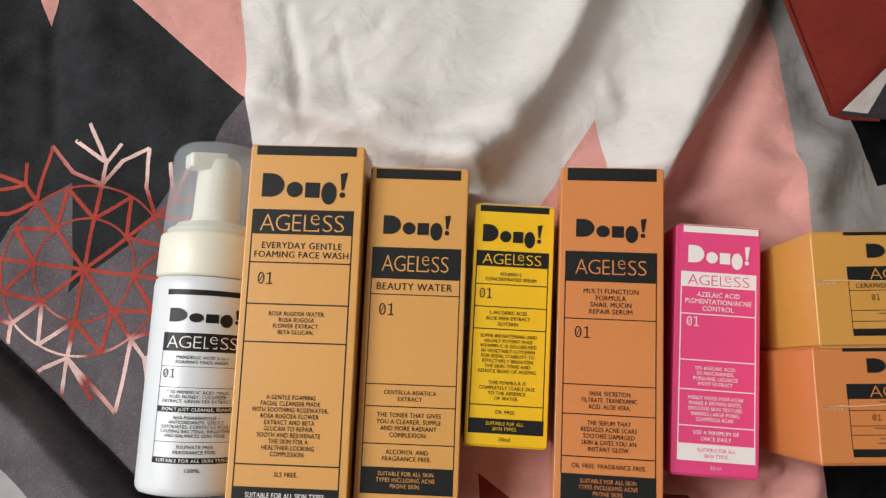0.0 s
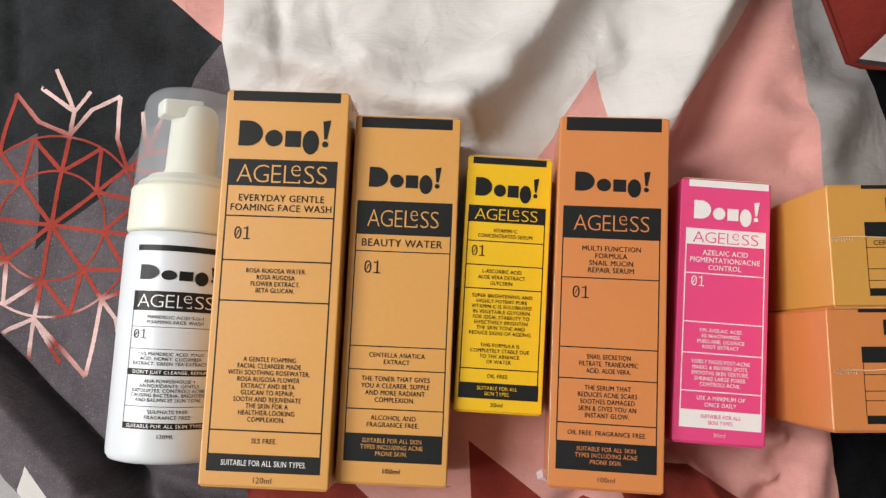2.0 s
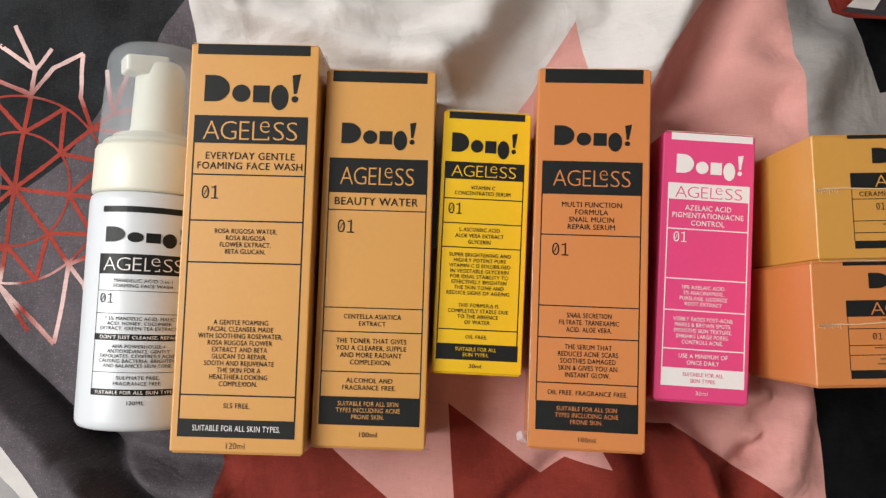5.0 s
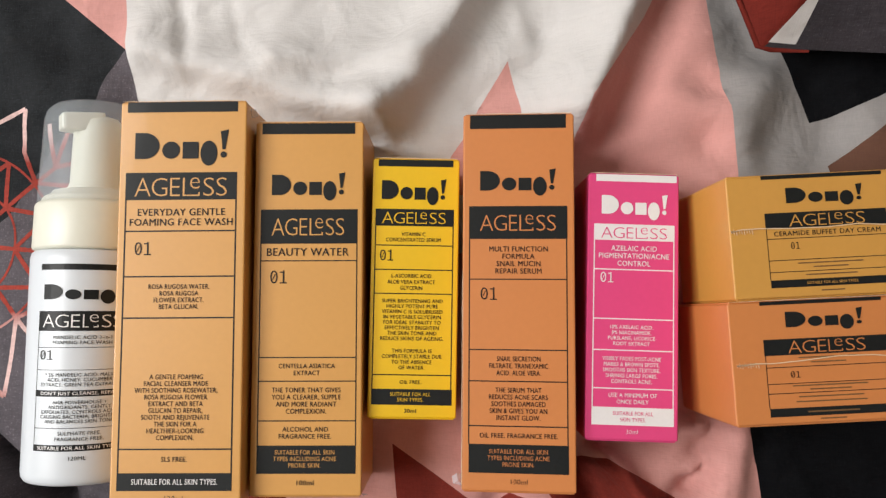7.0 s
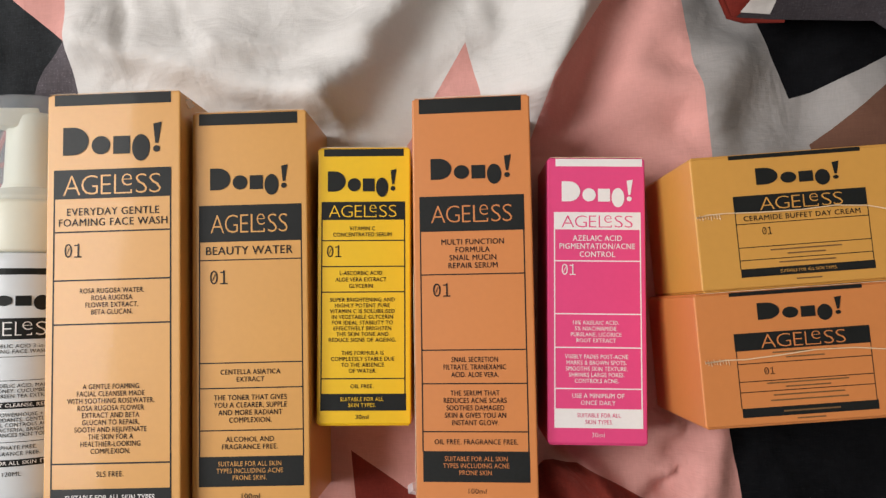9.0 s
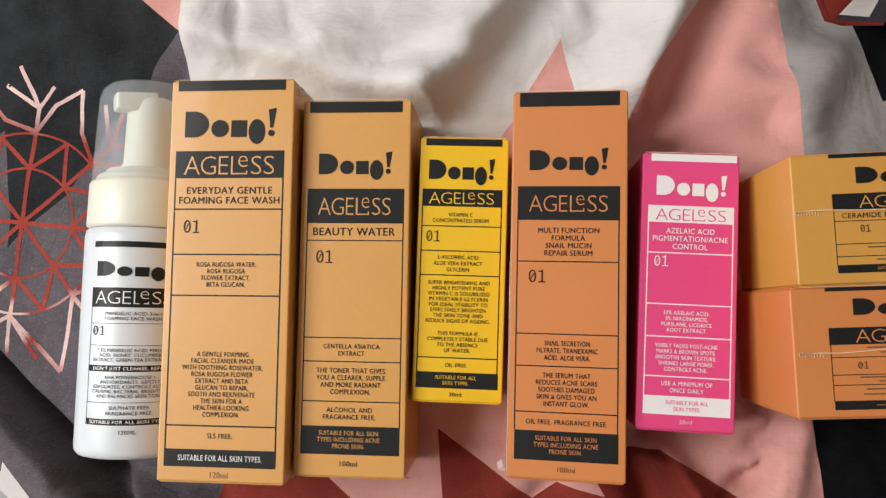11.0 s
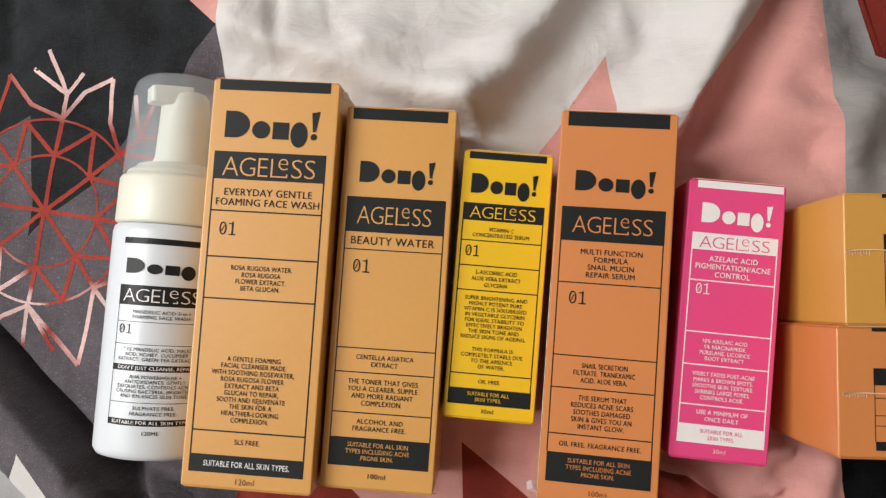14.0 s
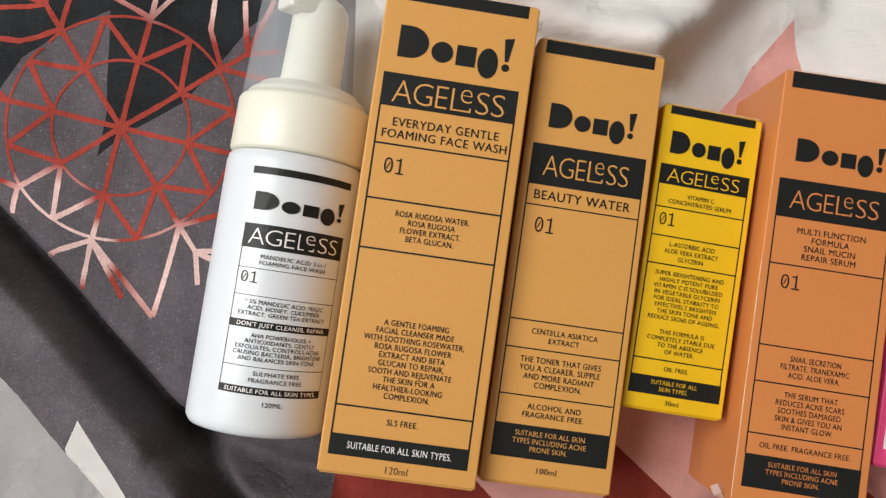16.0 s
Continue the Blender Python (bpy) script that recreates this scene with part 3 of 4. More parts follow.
raw("pillow_underside", [(x, y, 0.0498) for x, y in PILLOW] + [(x * 0.9 + 0.035, y * 0.9 + 0.03, 0.036) for x, y in PILLOW],
    [tuple(range(2 * n - 1, n - 1, -1))] + [(k, k + n, (k + 1) % n + n, (k + 1) % n) for k in range(n)], PILLOW_GREY_CLOTH, pillow)
part("piping", tube([(0.105, 0.32, 0.052), (0.149, 0.168, 0.051), (0.160, 0.138, 0.050), (0.1685, 0.116, 0.049), (0.174, 0.1145, 0.049), (0.189, 0.114, 0.049)], 0.0011,
                    taper=[1, 1, 1, 1.1, 1, 0.6]), PILLOW_RED_CLOTH, pillow, "rust red piped seam")


# ---- printing on packs ----
GLYPHS = {}


def glyphs(line, bold):
    """A line of the built-in font as flat triangles, with its left and right ends."""
    if (line, bold) not in GLYPHS:
        cu = bpy.data.curves.new("lettering", "FONT")
        cu.body, cu.size, cu.resolution_u, cu.offset = line, 1.0, 3, bold
        cu.space_character = 1.07
        ob = bpy.data.objects.new("lettering", cu)
        me = ob.to_mesh()
        v = np.array([tuple(p.co)[:2] for p in me.vertices]).reshape(-1, 2)
        f = [tuple(p.vertices) for p in me.polygons]
        ob.to_mesh_clear()
        bpy.data.objects.remove(ob)
        GLYPHS[(line, bold)] = (v, f, v[:, 0].min(), v[:, 0].max())
    return GLYPHS[(line, bold)]


CAPS = float(np.ptp(glyphs("H", 0.0)[0][:, 1]))


class Pack:
    """The printed front of a pack, in millimetres from its upper left corner. place(u, v, lift) gives the spot on the thing."""

    def __init__(self, thing, place):
        self.thing, self.place = thing, place

    def put(self, name, verts, faces, mat, lift, label=""):
        return raw(name, [self.place(u, v, lift) for u, v in verts], faces, mat, self.thing, label)

    def rect(self, name, u0, v0, u1, v1, mat, lift=0.10):
        cuts = max(1, int(abs(u1 - u0) / 2.0))
        verts = [(u0 + (u1 - u0) * k / cuts, v) for k in range(cuts + 1) for v in (v0, v1)]
        self.put(name, verts, [(2 * k, 2 * k + 1, 2 * k + 3, 2 * k + 2) for k in range(cuts)], mat, lift)

    def rules(self, u0, u1, top, bottom, levels, mat, w=0.42):
        """The printed frame: two uprights and the cross lines."""
        verts, faces = [], []
        bars = [(u0, top, u0 + w, bottom), (u1 - w, top, u1, bottom)] + [(u0 + w, v - w / 2, u1 - w, v + w / 2) for v in levels]
        for a, b, c, d in bars:
            cuts = max(1, int(abs(c - a) / 2.0))
            s = len(verts)
            verts += [(a + (c - a) * k / cuts, v) for k in range(cuts + 1) for v in (b, d)]
            faces += [(s + 2 * k, s + 2 * k + 1, s + 2 * k + 3, s + 2 * k + 2) for k in range(cuts)]
        self.put("printed_frame", verts, faces, mat, 0.08)

    def text(self, lines, uc, width, v0, v1, cap, mat, heavy=0.003, lift=0.20):
        """Centred lines from v0 to v1 (their middles); the widest is as wide as given."""
        lines = lines.split("|")
        made = [glyphs(line, 0.0 if heavy else -0.012) for line in lines]
        sx = width / max(b - a for _, _, a, b in made)
        verts, faces = [], []
        for k, (v, f, a, b) in enumerate(made):
            mid = v0 + (v1 - v0) * k / max(1, len(lines) - 1)
            for dx, dy, up in ((-heavy, -0.6 * heavy, 0.0), (heavy, 0.6 * heavy, 0.02))[: 2 if heavy else 1]:
                s = len(verts)
                verts += [self.place(uc + (x + dx - (a + b) / 2) * sx, mid + cap / 2 - (y + dy) * cap / CAPS, lift + up) for x, y in v]
                faces += [tuple(s + i for i in q) for q in f]
        raw("printed_text", verts, faces, mat, self.thing)

    def range_word(self, uc, width, top, bottom, mat):
        """The range's name: light capitals, with a small raised e over the foot of the L."""
        verts, faces = [], []
        tall = bottom - top
        for ch, a0, a1, b0, b1 in (("A", 0.0, 0.175, 0, 1), ("G", 0.185, 0.355, 0, 1), ("E", 0.385, 0.490, 0, 1), ("e", 0.600, 0.705, -0.02, 0.60), ("S", 0.745, 0.860, 0, 1), ("S", 0.885, 1.0, 0, 1)):
            g, f, left, right = glyphs(ch, -0.016)
            low, high = g[:, 1].min(), g[:, 1].max()
            s = len(verts)
            for x, y in g:
                verts.append((uc + width * (a0 + (a1 - a0) * (x - left) / (right - left) - 0.5), top + tall * (b0 + (b1 - b0) * (high - y) / (high - low))))
            faces += [tuple(s + i for i in q) for q in f]
        stem = 0.075 * tall
        x0, x1 = uc + width * 0.022, uc + width * 0.205
        for a, b, c, d in ((x0, top, x0 + stem * 1.3, bottom), (x0 + stem * 1.3, bottom - stem, x1, bottom), (x1 - stem, bottom - 2.6 * stem, x1, bottom - stem)):
            s = len(verts)
            verts += [(a, b), (a, d), (c, d), (c, b)]
            faces.append((s, s + 1, s + 2, s + 3))
        self.put("printed_text", verts, faces, mat, 0.20)

    def logo(self, uc, width, v0, v1, mat):
        """The maker's mark as a row of plain solid shapes."""
        verts, faces = [], []
        left, tall = uc - width / 2, v1 - v0

        def blob(cx, cy, rx, ry, a0=0, a1=360):
            s = len(verts)
            verts.extend((cx + rx * math.cos(radians(a0 + (a1 - a0) * k / 20)), cy - ry * math.sin(radians(a0 + (a1 - a0) * k / 20))) for k in range(21))
            faces.append(tuple(range(s, s + 21)))

        def bar(a, b, c, d):
            s = len(verts)
            verts.extend([(a, b), (a, d), (c, d), (c, b)])
            faces.append((s, s + 1, s + 2, s + 3))

        x = lambda f: left + f * width
        y = lambda f: v0 + f * tall
        bar(x(0.0), y(0.0), x(0.10), y(1.0))
        blob(x(0.10), y(0.5), 0.16 * width, 0.5 * tall, -90, 90)
        blob(x(0.385), y(0.67), 0.095 * width, 0.33 * tall)
        bar(x(0.51), y(0.36), x(0.68), y(1.0))
        blob(x(0.79), y(0.80), 0.090 * width, 0.48 * tall)
        s = len(verts)
        verts.extend([(x(0.915), y(-0.04)), (x(0.935), y(0.66)), (x(0.965), y(0.66)), (x(1.0), y(-0.10))])
        faces.append((s, s + 1, s + 2, s + 3))
        blob(x(0.948), y(0.86), 0.034 * width, 0.12 * tall)
        self.put("maker_mark", verts, faces, mat, 0.20)

    def scribble(self, uc, width, v, mat, h=0.7):
        """A line of writing too small to read, as short bars."""
        self.rect("printed_bar", uc - width / 2, v - h / 2, uc + width / 2, v + h / 2, mat, 0.20)

    def code(self, uc, width, v, cap, mat):
        """The pack's number, with a barred nought and a footed one."""
        w, verts, faces = width * 0.44, [], []
        for ch, x, wide in (("0", uc - width / 2 + w / 2, w),):
            g, f, a, b = glyphs(ch, -0.012)
            s = len(verts)
            verts += [(x + (px - (a + b) / 2) * wide / (b - a), v + cap / 2 - py * cap / CAPS) for px, py in g]
            faces += [tuple(s + i for i in q) for q in f]
        t = cap * 0.09
        e = uc + width / 2
        for a, b, c, d in ((e - w * 0.95, v + cap / 2 - t, e, v + cap / 2), (e - w * 0.55, v - cap / 2, e - w * 0.55 + t * 1.2, v + cap / 2), (e - w * 0.95, v - cap / 2 + t, e - w * 0.55, v - cap / 2 + 2 * t)):
            s = len(verts)
            verts += [(a, b), (a, d), (c, d), (c, b)]
            faces.append((s, s + 1, s + 2, s + 3))
        s, x = len(verts), uc - width / 2 + w / 2
        verts += [(x - 0.22 * w, v + 0.20 * cap), (x - 0.14 * w, v + 0.24 * cap), (x + 0.22 * w, v - 0.20 * cap), (x + 0.14 * w, v - 0.24 * cap)]
        faces.append((s, s + 1, s + 2, s + 3))
        self.put("printed_text", verts, faces, mat, 0.20)


# ---- cartons ----
def carton(key, card, label):
    (cx, cy, cz), w, h, depth, tilt, turn = BOXES[key]
    thing = new("cosmetic_box")
    thing.matrix_world = pose(cx, cy, cz, 0, -tilt, turn)
    tagged(thing, label, "box", "packed cosmetics on the bed")
    part("body", block(w, h - 0.0012, depth, 0.0007, (0, 0, -depth / 2), 3), card, thing)
    for s in (1, -1):
        part("end_flap", block(w - 0.0014, 0.0008, depth - 0.0016, 0.0003, (0, s * (h / 2 - 0.0004), -depth / 2), 1), card, thing)
    PACKS[key] = Pack(thing, lambda u, v, lift: (u / 1000 - w / 2, h / 2 - v / 1000, lift / 1000))
    return PACKS[key]


PACKS = {}
# ears of shrink film: pack, corner in millimetres, reach
TABS = [("toner", 1.0, 143.0, -3.5, 1.5), ("toner", 41.0, 143.0, 2.5, 1.2), ("serum", 0.5, 141.0, -4.0, -4.5), ("wash", 47.5, 1.5, 3.0, 4.0)]


def band(p, u0, v0, u1, v1, ink, word, uc, width, top, bottom, card):
    p.rect("printed_band", u0, v0, u1, v1, ink)
    if word == RANGE:
        p.range_word(uc, width, top, bottom, card)
        return
    p.text(word, uc, width, (top + bottom) / 2, (top + bottom) / 2, bottom - top, card, 0.006)


RANGE = "AGELESS"
p = carton("wash", TAN_CARD, "tan card box of foaming face wash with black print")
p.rect("printed_band", 2.6, 0.5, 45.1, 4.5, BLACK_INK)
p.logo(23.8, 35.9, 12.5, 22.6, BLACK_INK)
band(p, 2.6, 27.9, 45.2, 38.4, BLACK_INK, RANGE, 23.8, 35.3, 30.0, 37.0, TAN_CARD)
p.rules(2.6, 45.2, 38.4, 139.8, (50.3, 67.5, 83.0, 131.2), BLACK_INK, 0.55)
p.text("EVERYDAY GENTLE|FOAMING FACE WASH", 24.2, 39.1, 43.1, 46.9, 2.6, BLACK_INK)
p.code(9.9, 6.2, 56.9, 5.0, BLACK_INK)
p.text("ROSA RUGOSA WATER.|ROSA RUGOSA|FLOWER EXTRACT.|BETA GLUCAN.", 24.0, 23.0, 71.3, 78.8, 1.75, BLACK_INK)
p.text("A GENTLE FOAMING|FACIAL CLEANSER MADE|WITH SOOTHING ROSEWATER,|ROSA RUGOSA FLOWER|EXTRACT AND BETA|GLUCAN TO REPAIR,|SOOTH AND REJUVENATE|THE SKIN FOR A|HEALTHIER-LOOKING|COMPLEXION.", 23.8, 30.9, 104.8, 127.0, 1.75, BLACK_INK)
p.text("SLS FREE.", 23.7, 9.5, 134.8, 134.8, 1.8, BLACK_INK)
band(p, 2.6, 139.8, 45.2, 146.2, BLACK_INK, "SUITABLE FOR ALL SKIN TYPES.", 24.0, 31.8, 141.9, 143.9, WHITE_INK)
p.text("120ml", 23.9, 6.7, 149.0, 149.0, 2.2, BLACK_INK, 0.0)

p = carton("toner", TAN_CARD, "tan card box of toner water with black print")
p.rect("printed_band", 2.5, 0.8, 38.7, 5.1, BLACK_INK)
p.logo(20.8, 28.4, 21.1, 29.1, BLACK_INK)
band(p, 2.5, 34.7, 39.9, 48.0, BLACK_INK, RANGE, 20.8, 28.0, 38.2, 44.8, TAN_CARD)
p.rules(2.5, 39.9, 48.0, 124.2, (54.6, 91.4, 100.3, 115.1), BLACK_INK)
p.text("BEAUTY WATER", 20.8, 31.4, 51.2, 51.2, 2.9, BLACK_INK)
p.code(9.7, 6.3, 60.8, 5.0, BLACK_INK)
p.text("CENTELLA ASIATICA|EXTRACT", 21.0, 21.4, 94.6, 97.2, 1.7, BLACK_INK)
p.text("THE TONER THAT GIVES|YOU A CLEARER, SUPPLE|AND MORE RADIANT|COMPLEXION.", 20.9, 26.1, 103.6, 111.5, 1.8, BLACK_INK)
p.text("ALCOHOL AND|FRAGRANCE FREE.", 20.7, 19.8, 118.2, 120.8, 1.75, BLACK_INK)
p.rect("printed_band", 2.5, 124.2, 39.8, 134.6, BLACK_INK)
p.text("SUITABLE FOR ALL SKIN|TYPES INCLUDING ACNE|PRONE SKIN.", 20.6, 23.6, 126.7, 131.5, 1.6, TAN_CARD)
p.text("100ml", 20.9, 6.4, 137.9, 137.9, 1.8, BLACK_INK)

p = carton("yellow", YELLOW_CARD, "small bright yellow card box of serum with black print")
p.rect("printed_band", 2.2, 0.7, 31.6, 3.4, BLACK_INK)
p.logo(16.3, 25.3, 9.0, 16.5, BLACK_INK)
band(p, 1.4, 20.3, 32.1, 27.0, BLACK_INK, RANGE, 16.5, 24.9, 21.6, 26.0, YELLOW_CARD)
p.rules(1.4, 32.1, 27.0, 90.0, (34.6, 44.1, 53.4, 84.6), BLACK_INK)
p.text("VITAMIN C|CONCENTRATED SERUM", 16.4, 21.4, 30.2, 32.4, 1.45, BLACK_INK)
p.code(6.1, 5.2, 38.5, 4.3, BLACK_INK)
p.text("L-ASCORBIC ACID|ALOE VERA EXTRACT|GLYCERIN", 15.9, 18.5, 46.5, 51.2, 1.45, BLACK_INK)
p.text("SUPER BRIGHTENING AND|HIGHLY POTENT PURE|VITAMIN C IS SOLUBILISED|IN VEGETABLE GLYCERIN|FOR IDEAL STABILITY TO|EFFECTIVELY BRIGHTEN|THE SKIN TONE AND|REDUCE SIGNS OF AGEING.", 16.5, 24.3, 56.2, 70.7, 1.4, BLACK_INK)
p.text("THIS FORMULA IS|COMPLETELY STABLE DUE|TO THE ABSENCE|OF WATER.", 16.6, 22.9, 75.4, 81.8, 1.4, BLACK_INK)
p.text("OIL FREE.", 16.4, 8.3, 87.3, 87.3, 1.4, BLACK_INK)
p.rect("printed_band", 1.4, 90.0, 32.3, 96.0, BLACK_INK)
p.text("SUITABLE FOR ALL|SKIN TYPES.", 16.4, 15.5, 91.9, 94.0, 1.35, YELLOW_CARD)
p.text("30ml", 16.4, 4.6, 98.2, 98.2, 1.5, BLACK_INK)

p = carton("serum", ORANGE_CARD, "tall orange card box of repair serum with black print")
p.rect("printed_band", 2.6, 0.6, 39.0, 5.9, BLACK_INK)
p.logo(20.8, 28.5, 22.3, 29.8, BLACK_INK)
band(p, 2.4, 35.8, 39.3, 48.3, BLACK_INK, RANGE, 20.8, 28.5, 39.2, 45.2, ORANGE_CARD)
p.rules(2.4, 39.2, 48.3, 124.4, (63.5, 89.8, 101.4, 117.8), BLACK_INK)
p.text("MULTI FUNCTION|FORMULA|SNAIL MUCIN|REPAIR SERUM", 21.0, 21.9, 52.1, 60.4, 1.9, BLACK_INK)
p.code(9.9, 6.1, 68.9, 4.7, BLACK_INK)
p.text("SNAIL SECRETION|FILTRATE. TRANEXAMIC|ACID. ALOE VERA.", 21.0, 21.7, 93.1, 98.3, 1.75, BLACK_INK)
p.text("THE SERUM THAT|REDUCES ACNE SCARS|SOOTHES DAMAGED|SKIN & GIVES YOU AN|INSTANT GLOW.", 20.9, 21.7, 104.6, 114.7, 1.75, BLACK_INK)
p.text("OIL FREE. FRAGRANCE FREE.", 21.0, 28.7, 121.2, 121.2, 1.7, BLACK_INK)
p.rect("printed_band", 2.6, 124.4, 39.3, 134.8, BLACK_INK)
p.text("SUITABLE FOR ALL SKIN|TYPES INCLUDING ACNE|PRONE SKIN.", 20.9, 22.7, 126.9, 131.6, 1.55, ORANGE_CARD)
p.text("100ml", 21.2, 6.1, 137.8, 137.8, 1.8, BLACK_INK, 0.0)

p = carton("pink", PINK_CARD, "small hot pink card box of acne control with white print")
p.rect("printed_band", 2.9, 0.6, 33.5, 3.3, WHITE_INK)
p.logo(17.6, 25.1, 8.7, 15.9, WHITE_INK)
band(p, 2.3, 19.7, 32.8, 25.9, WHITE_INK, RANGE, 17.5, 25.0, 20.9, 25.1, PINK_CARD)
p.rules(2.3, 32.8, 25.9, 88.4, (37.0, 55.6, 67.3, 81.5), WHITE_INK)
p.text("AZELAIC ACID|PIGMENTATION/ACNE|CONTROL", 17.5, 26.5, 28.9, 34.6, 1.9, WHITE_INK, 0.01)
p.code(7.4, 4.9, 40.0, 3.9, WHITE_INK)
p.text("10% AXELAIC ACID.|5% NIACINAMIDE.|PURSLANE, LICORICE|ROOT EXTRACT", 16.9, 17.6, 58.6, 64.8, 1.35, WHITE_INK, 0.008)
p.text("VISIBLY FADES POST-ACNE|MARKS & BROWN SPOTS.|SMOOTHS SKIN TEXTURE.|SHRINKS LARGE PORES.|CONTROLS ACNE.", 17.0, 21.9, 70.4, 78.8, 1.4, WHITE_INK, 0.008)
p.text("USE A MINIMUM OF|ONCE DAILY", 17.5, 17.9, 83.9, 86.3, 1.5, WHITE_INK, 0.008)
p.rect("printed_band", 2.3, 88.4, 32.9, 95.0, WHITE_INK)
p.text("SUITABLE FOR ALL|SKIN TYPES.", 17.7, 14.9, 90.6, 92.9, 1.4, PINK_CARD)
p.text("30ml", 17.4, 4.3, 97.3, 97.3, 1.5, WHITE_INK, 0.0)


def seam(p, rows):
    """The puckered weld of the shrink film round a jar box."""
    pts = [p.place(u, v, 0.35) for u, v in rows]
    part("film_seam", tube(pts, 0.00020, 6), SEAM_FILM, p.thing, "pale weld of the clear shrink film")
    for k in range(9):
        u, v = rows[0]
        part("film_pucker", tube([p.place(u + 0.9 * k, v - 0.6 - 0.3 * (k % 2), 0.3), p.place(u + 0.9 * k + 0.2, v + 0.5 + 0.3 * (k % 3), 0.3)], 0.00011, 5), SEAM_FILM, p.thing)


def film_tab(p, u, v, du, dv):
    """A crumpled ear of clear shrink film at a pack's corner."""
    bm = bmesh.new()
    a = [bm.verts.new(p.place(u + du * x, v + dv * y, lift)) for x, y, lift in ((0, 0, -6.0), (1, 0.2, -5.2), (0.7, 1, -6.5), (0.1, 0.9, -8.0), (0.5, 0.5, -4.0), (1.15, 0.7, -7.5))]
    for i, j, k in ((0, 1, 4), (1, 5, 4), (5, 2, 4), (2, 3, 4), (3, 0, 4)):
        bm.faces.new((a[i], a[j], a[k]))
    part("film_tab", bm, TAB_FILM, p.thing, "crumpled ear of clear film")


def film_glint(p, a, b, seed):
    """A highlight of the clear film along a pack's edge, painted as a thin pale tube."""
    rng = random.Random(seed)
    pts = [p.place(a[0] + (b[0] - a[0]) * k / 14 + rng.uniform(-0.06, 0.06), a[1] + (b[1] - a[1]) * k / 14 + rng.uniform(-0.06, 0.06), -0.05) for k in range(15)]
    part("film_glint", tube(pts, 0.00015, 5, [0.4] + [rng.uniform(0.5, 1.1) for _ in range(13)] + [0.4]), GLINT_FILM, p.thing, "painted pale glint along the film's edge")


for key, wide, seed in (("wash", 47.0, 1), ("toner", 41.2, 2), ("yellow", 33.4, 3), ("serum", 41.2, 4), ("pink", 33.8, 5)):
    film_glint(PACKS[key], (0.8, 0.05), (wide, 0.05), seed)
film_glint(PACKS["serum"], (0.05, 60.0), (0.05, 141.0), 6)

for name, u, v, du, dv in TABS:
    film_tab(PACKS[name], u, v, du, dv)

p = carton("day", GOLD_CARD, "squat golden card box of day cream in shrink film")
p.rect("printed_band", 12.2, 0.4, 53.9, 1.7, BLACK_INK)
p.logo(33.5, 26.5, 4.9, 10.2, BLACK_INK)
band(p, 12.4, 13.4, 54.3, 18.8, BLACK_INK, RANGE, 33.7, 26.1, 14.2, 18.2, GOLD_CARD)
p.rules(12.5, 54.4, 18.8, 36.4, (22.3, 29.7, 33.7), BLACK_INK, 0.25)
p.text("CERAMIDE BUFFET DAY CREAM", 33.4, 36.7, 20.6, 20.6, 1.6, BLACK_INK)
p.code(22.0, 3.0, 24.8, 2.4, BLACK_INK)
for v, w in ((30.9, 22.4), (32.3, 12.0), (34.9, 17.7), (40.4, 8.0)):
    p.scribble(33.6, w, v, FAINT_INK, 0.42)
p.rect("printed_band", 12.6, 36.4, 54.6, 39.0, BLACK_INK)
p.text("SUITABLE FOR ALL SKIN TYPES.", 33.7, 17.7, 37.7, 37.7, 0.9, GOLD_CARD)
seam(p, [(0.4, 19.3), (4.0, 18.6), (10.0, 18.5), (20.0, 18.9), (33.0, 19.0), (44.0, 18.4), (54.0, 19.2), (65.0, 22.0)])

p = carton("night", ORANGE_CARD, "squat orange card box of repair cream in shrink film")
p.rect("printed_band", 10.9, 0.4, 52.4, 1.6, BLACK_INK)
p.logo(32.4, 26.4, 4.1, 9.3, BLACK_INK)
band(p, 11.2, 13.2, 53.3, 18.6, BLACK_INK, RANGE, 32.5, 26.3, 13.9, 18.0, ORANGE_CARD)
p.rules(11.4, 53.3, 18.6, 36.2, (22.6, 28.1, 31.3), BLACK_INK, 0.25)
p.code(21.1, 3.2, 25.1, 2.2, BLACK_INK)
for v, w in ((19.6, 20.0), (21.2, 12.0), (28.9, 25.4), (30.2, 14.0), (32.6, 21.9), (34.2, 24.0), (40.0, 8.8)):
    p.scribble(32.6, w, v, FAINT_INK, 0.42)
p.rect("printed_band", 11.6, 36.2, 53.6, 39.0, BLACK_INK)
p.scribble(33.0, 17.5, 37.6, FAINT_INK, 0.5)
seam(p, [(1.6, 21.5), (8.0, 21.0), (14.0, 21.2), (24.0, 20.6), (36.0, 19.6), (48.0, 19.8), (58.0, 21.0), (65.0, 22.6)])

film_glint(p, (0.6, 0.05), (64.0, 0.05), 9)

# ---- pump bottle ----
bottle = new("pump_bottle")
bottle.location = BOTTLE
tagged(bottle, "white foaming pump bottle with cream pump and frosted cap", "bottle", "packed cosmetics on the bed")
R = BOTTLE_R
part("body", lathe([(0.0032, 0.0), (0.0024, R - 0.006), (0.0020, R - 0.0030), (0.0026, R - 0.0012), (0.0042, R - 0.0002), (0.006, R), (0.090, R), (0.0925, R - 0.0005), (0.0935, R - 0.0016)]), WHITE_PLASTIC, bottle)
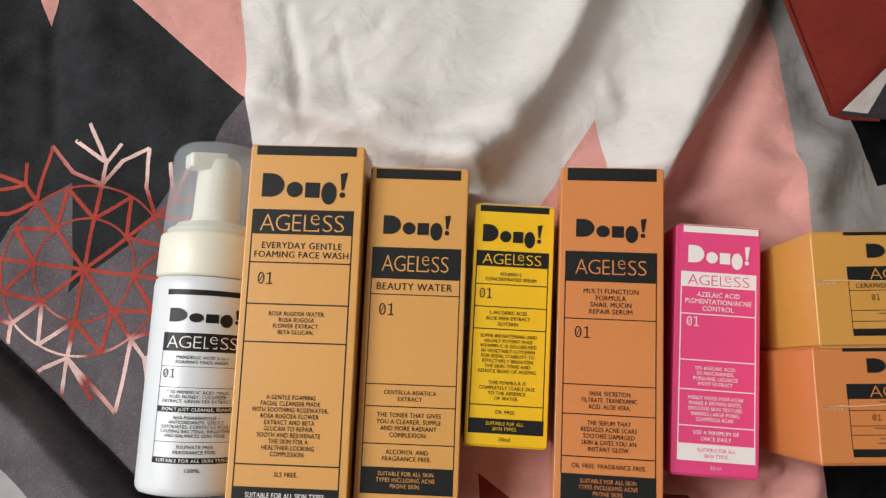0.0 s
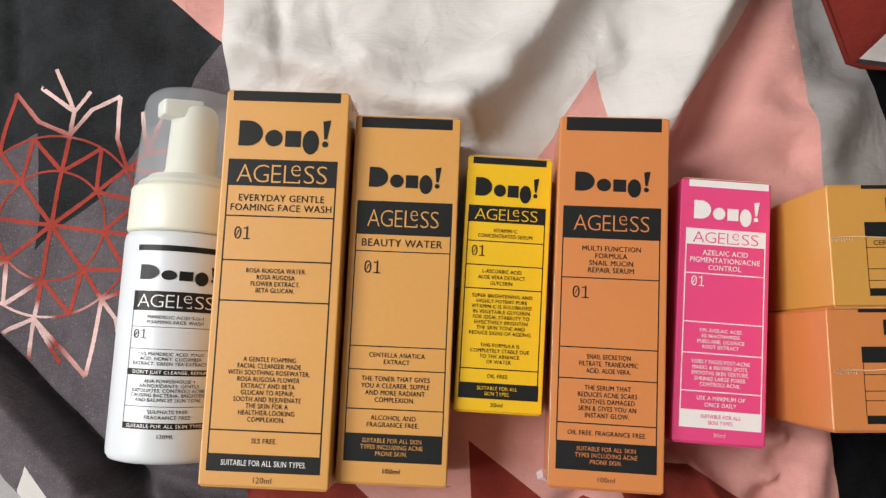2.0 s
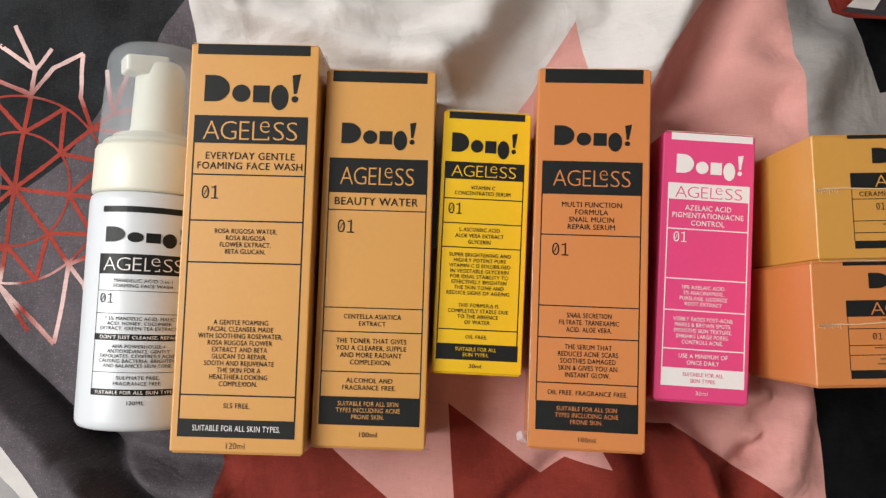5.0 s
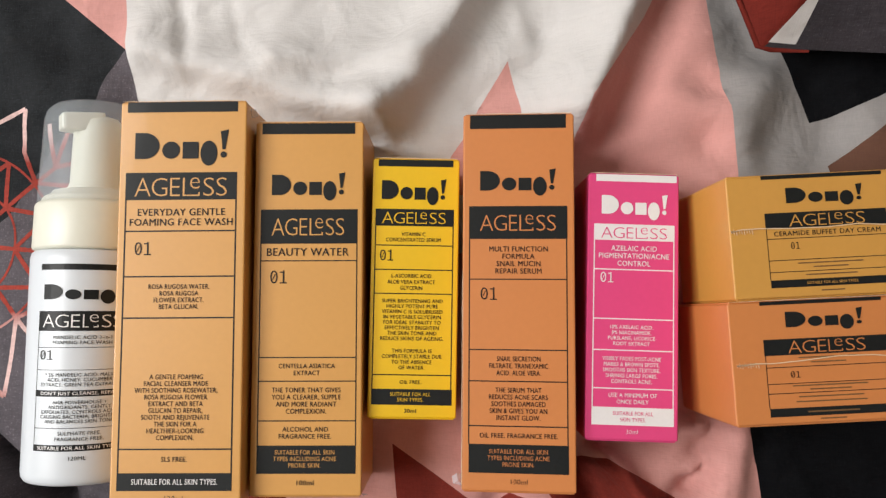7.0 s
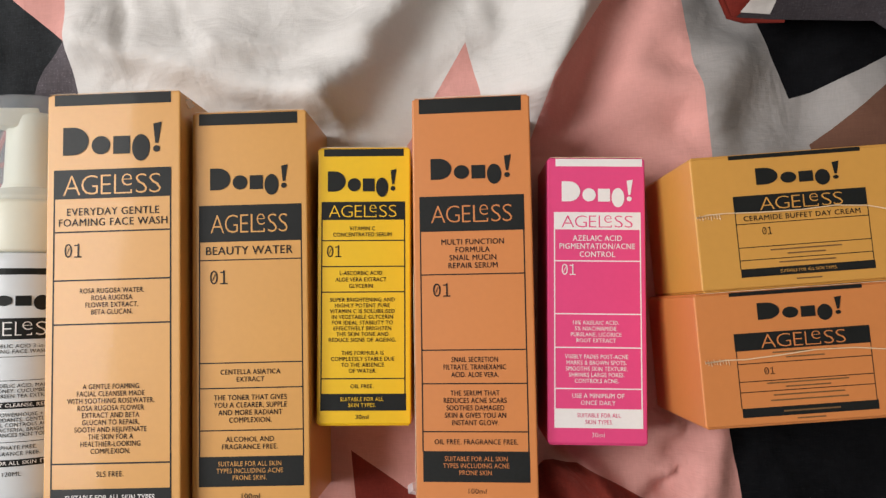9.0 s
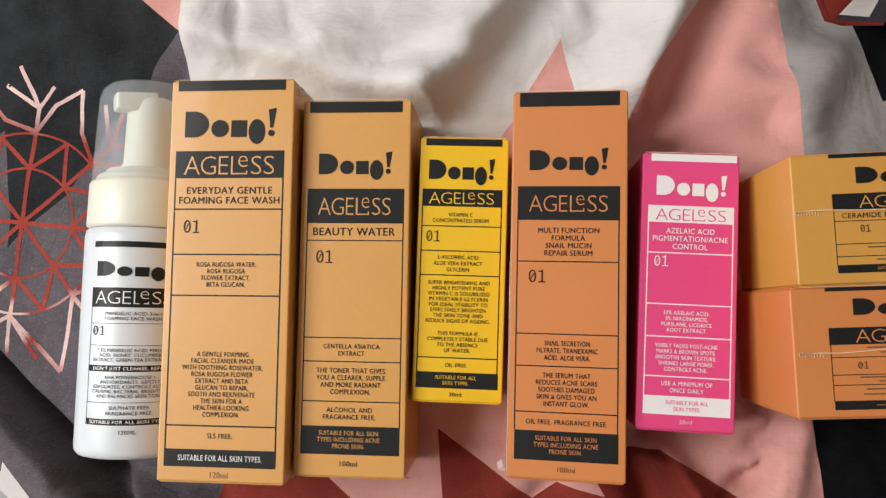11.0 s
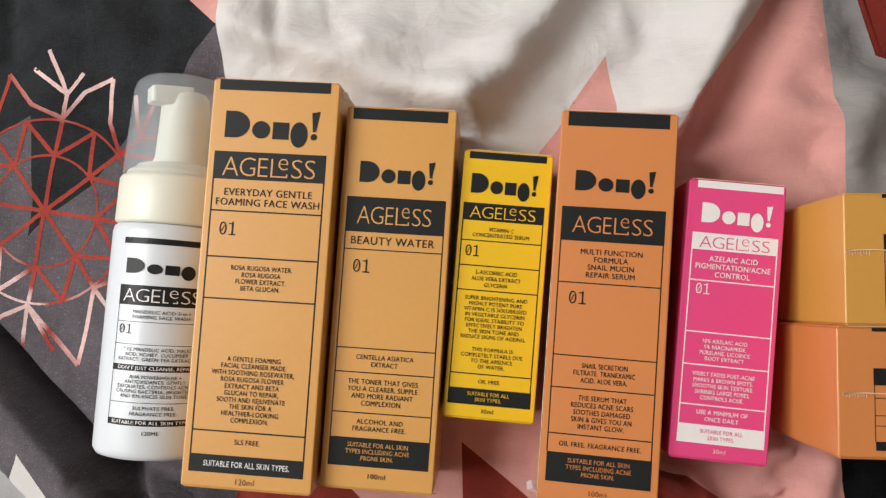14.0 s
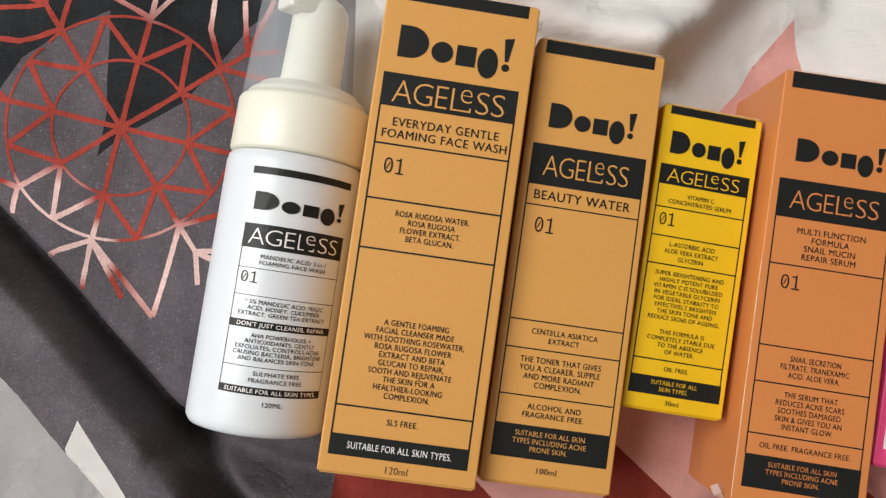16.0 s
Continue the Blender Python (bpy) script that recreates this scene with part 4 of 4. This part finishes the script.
part("collar", lathe([(0.0936, R - 0.0022), (0.0942, R - 0.0006), (0.0950, R - 0.0003), (0.1118, R - 0.0006), (0.1130, R - 0.0012), (0.1135, R - 0.0028), (0.1152, R - 0.0031), (0.1162, R - 0.0040), (0.1166, R - 0.0058), (0.1186, R - 0.0068), (0.1194, 0.0135), (0.1198, 0.0120)]), CREAM_PLASTIC, bottle, "cream ribbed screw collar")
pump = part("pump", lathe([(0.1196, 0.0118), (0.1204, 0.0114), (0.1225, 0.0105), (0.145, 0.0098), (0.1485, 0.0093), (0.1505, 0.0078), (0.1512, 0.0040)], 48), CREAM_PLASTIC, bottle, "cream pump head")
spout = block(0.0165, 0.0092, 0.0110, 0.0014, (0.0030, 0, 0), 3)
for v in spout.verts:
    v.co.y *= 1.0 - 0.22 * min(1.0, max(0.0, (0.011 - v.co.x) / 0.0165)) - 0.05
    v.co.z -= 0.0012 * max(0.0, -v.co.x / 0.005)
bmesh.ops.transform(spout, matrix=pose(-0.0068, 0.1476, 0.0078, 4, 34, 4), verts=spout.verts[:])
part("spout", spout, CREAM_PLASTIC, pump)
C = 0.0222
cap_profile = [(0.1136, C), (0.117, C), (0.149, C - 0.0014), (0.1523, C - 0.0024), (0.1546, C - 0.0048), (0.1558, C - 0.0088), (0.1563, C - 0.014), (0.1564, 0.001)]
part("cap", lathe(cap_profile), CAP_PLASTIC, bottle, "frosted clear plastic cap")

TURN = radians(16)


def wrap(u, v, lift):
    a = TURN + ((u - 17.5) / 1000) / R
    r = R + lift / 1000
    return (r * math.sin(a), 0.0875 - 0.978 * v / 1000, r * math.cos(a))


p = Pack(bottle, wrap)
p.rect("printed_band", 0.0, 0.0, 35.2, 2.4, BLACK_INK)
p.logo(17.7, 31.1, 8.2, 14.2, BLACK_INK)
band(p, 0.0, 18.8, 35.4, 26.7, BLACK_INK, RANGE, 17.4, 30.4, 20.2, 25.3, WHITE_INK)
p.rules(0.1, 35.4, 26.7, 71.0, (33.2, 42.0, 64.6), BLACK_INK, 0.22)
p.text("MANDELIC ACID 3-in-1|FOAMING FACE WASH", 18.0, 21.8, 29.2, 31.2, 1.35, BLACK_INK)
p.code(4.5, 5.7, 36.1, 3.7, BLACK_INK)
p.text("* 5% MANDELIC ACID. MALIC|ACID. HONEY. CUCUMBER|EXTRACT. GREEN TEA EXTRACT.", 17.5, 29.5, 43.9, 47.7, 1.35, BLACK_INK)
p.rect("printed_band", 0.0, 49.9, 35.3, 52.4, BLACK_INK)
p.text("DON'T JUST CLEANSE, REPAIR.", 17.8, 29.8, 51.1, 51.1, 1.3, WHITE_INK, 0.01)
p.text("AHA POWERHOUSE +|ANTIOXIDANTS. GENTLY|EXFOLIATES, CONTROLS ACNE-|CAUSING BACTERIA, BRIGHTENS|AND BALANCES SKIN TONE.", 17.9, 29.6, 54.6, 62.0, 1.35, BLACK_INK)
p.text("SULPHATE FREE.|FRAGRANCE FREE.", 18.3, 17.5, 66.6, 68.8, 1.35, BLACK_INK)
p.rect("printed_band", 0.0, 71.0, 35.2, 73.5, BLACK_INK)
p.text("SUITABLE FOR ALL SKIN TYPES.", 17.6, 30.7, 72.2, 72.2, 1.3, WHITE_INK, 0.01)
p.text("120ML", 18.0, 6.1, 76.2, 76.2, 1.5, BLACK_INK)
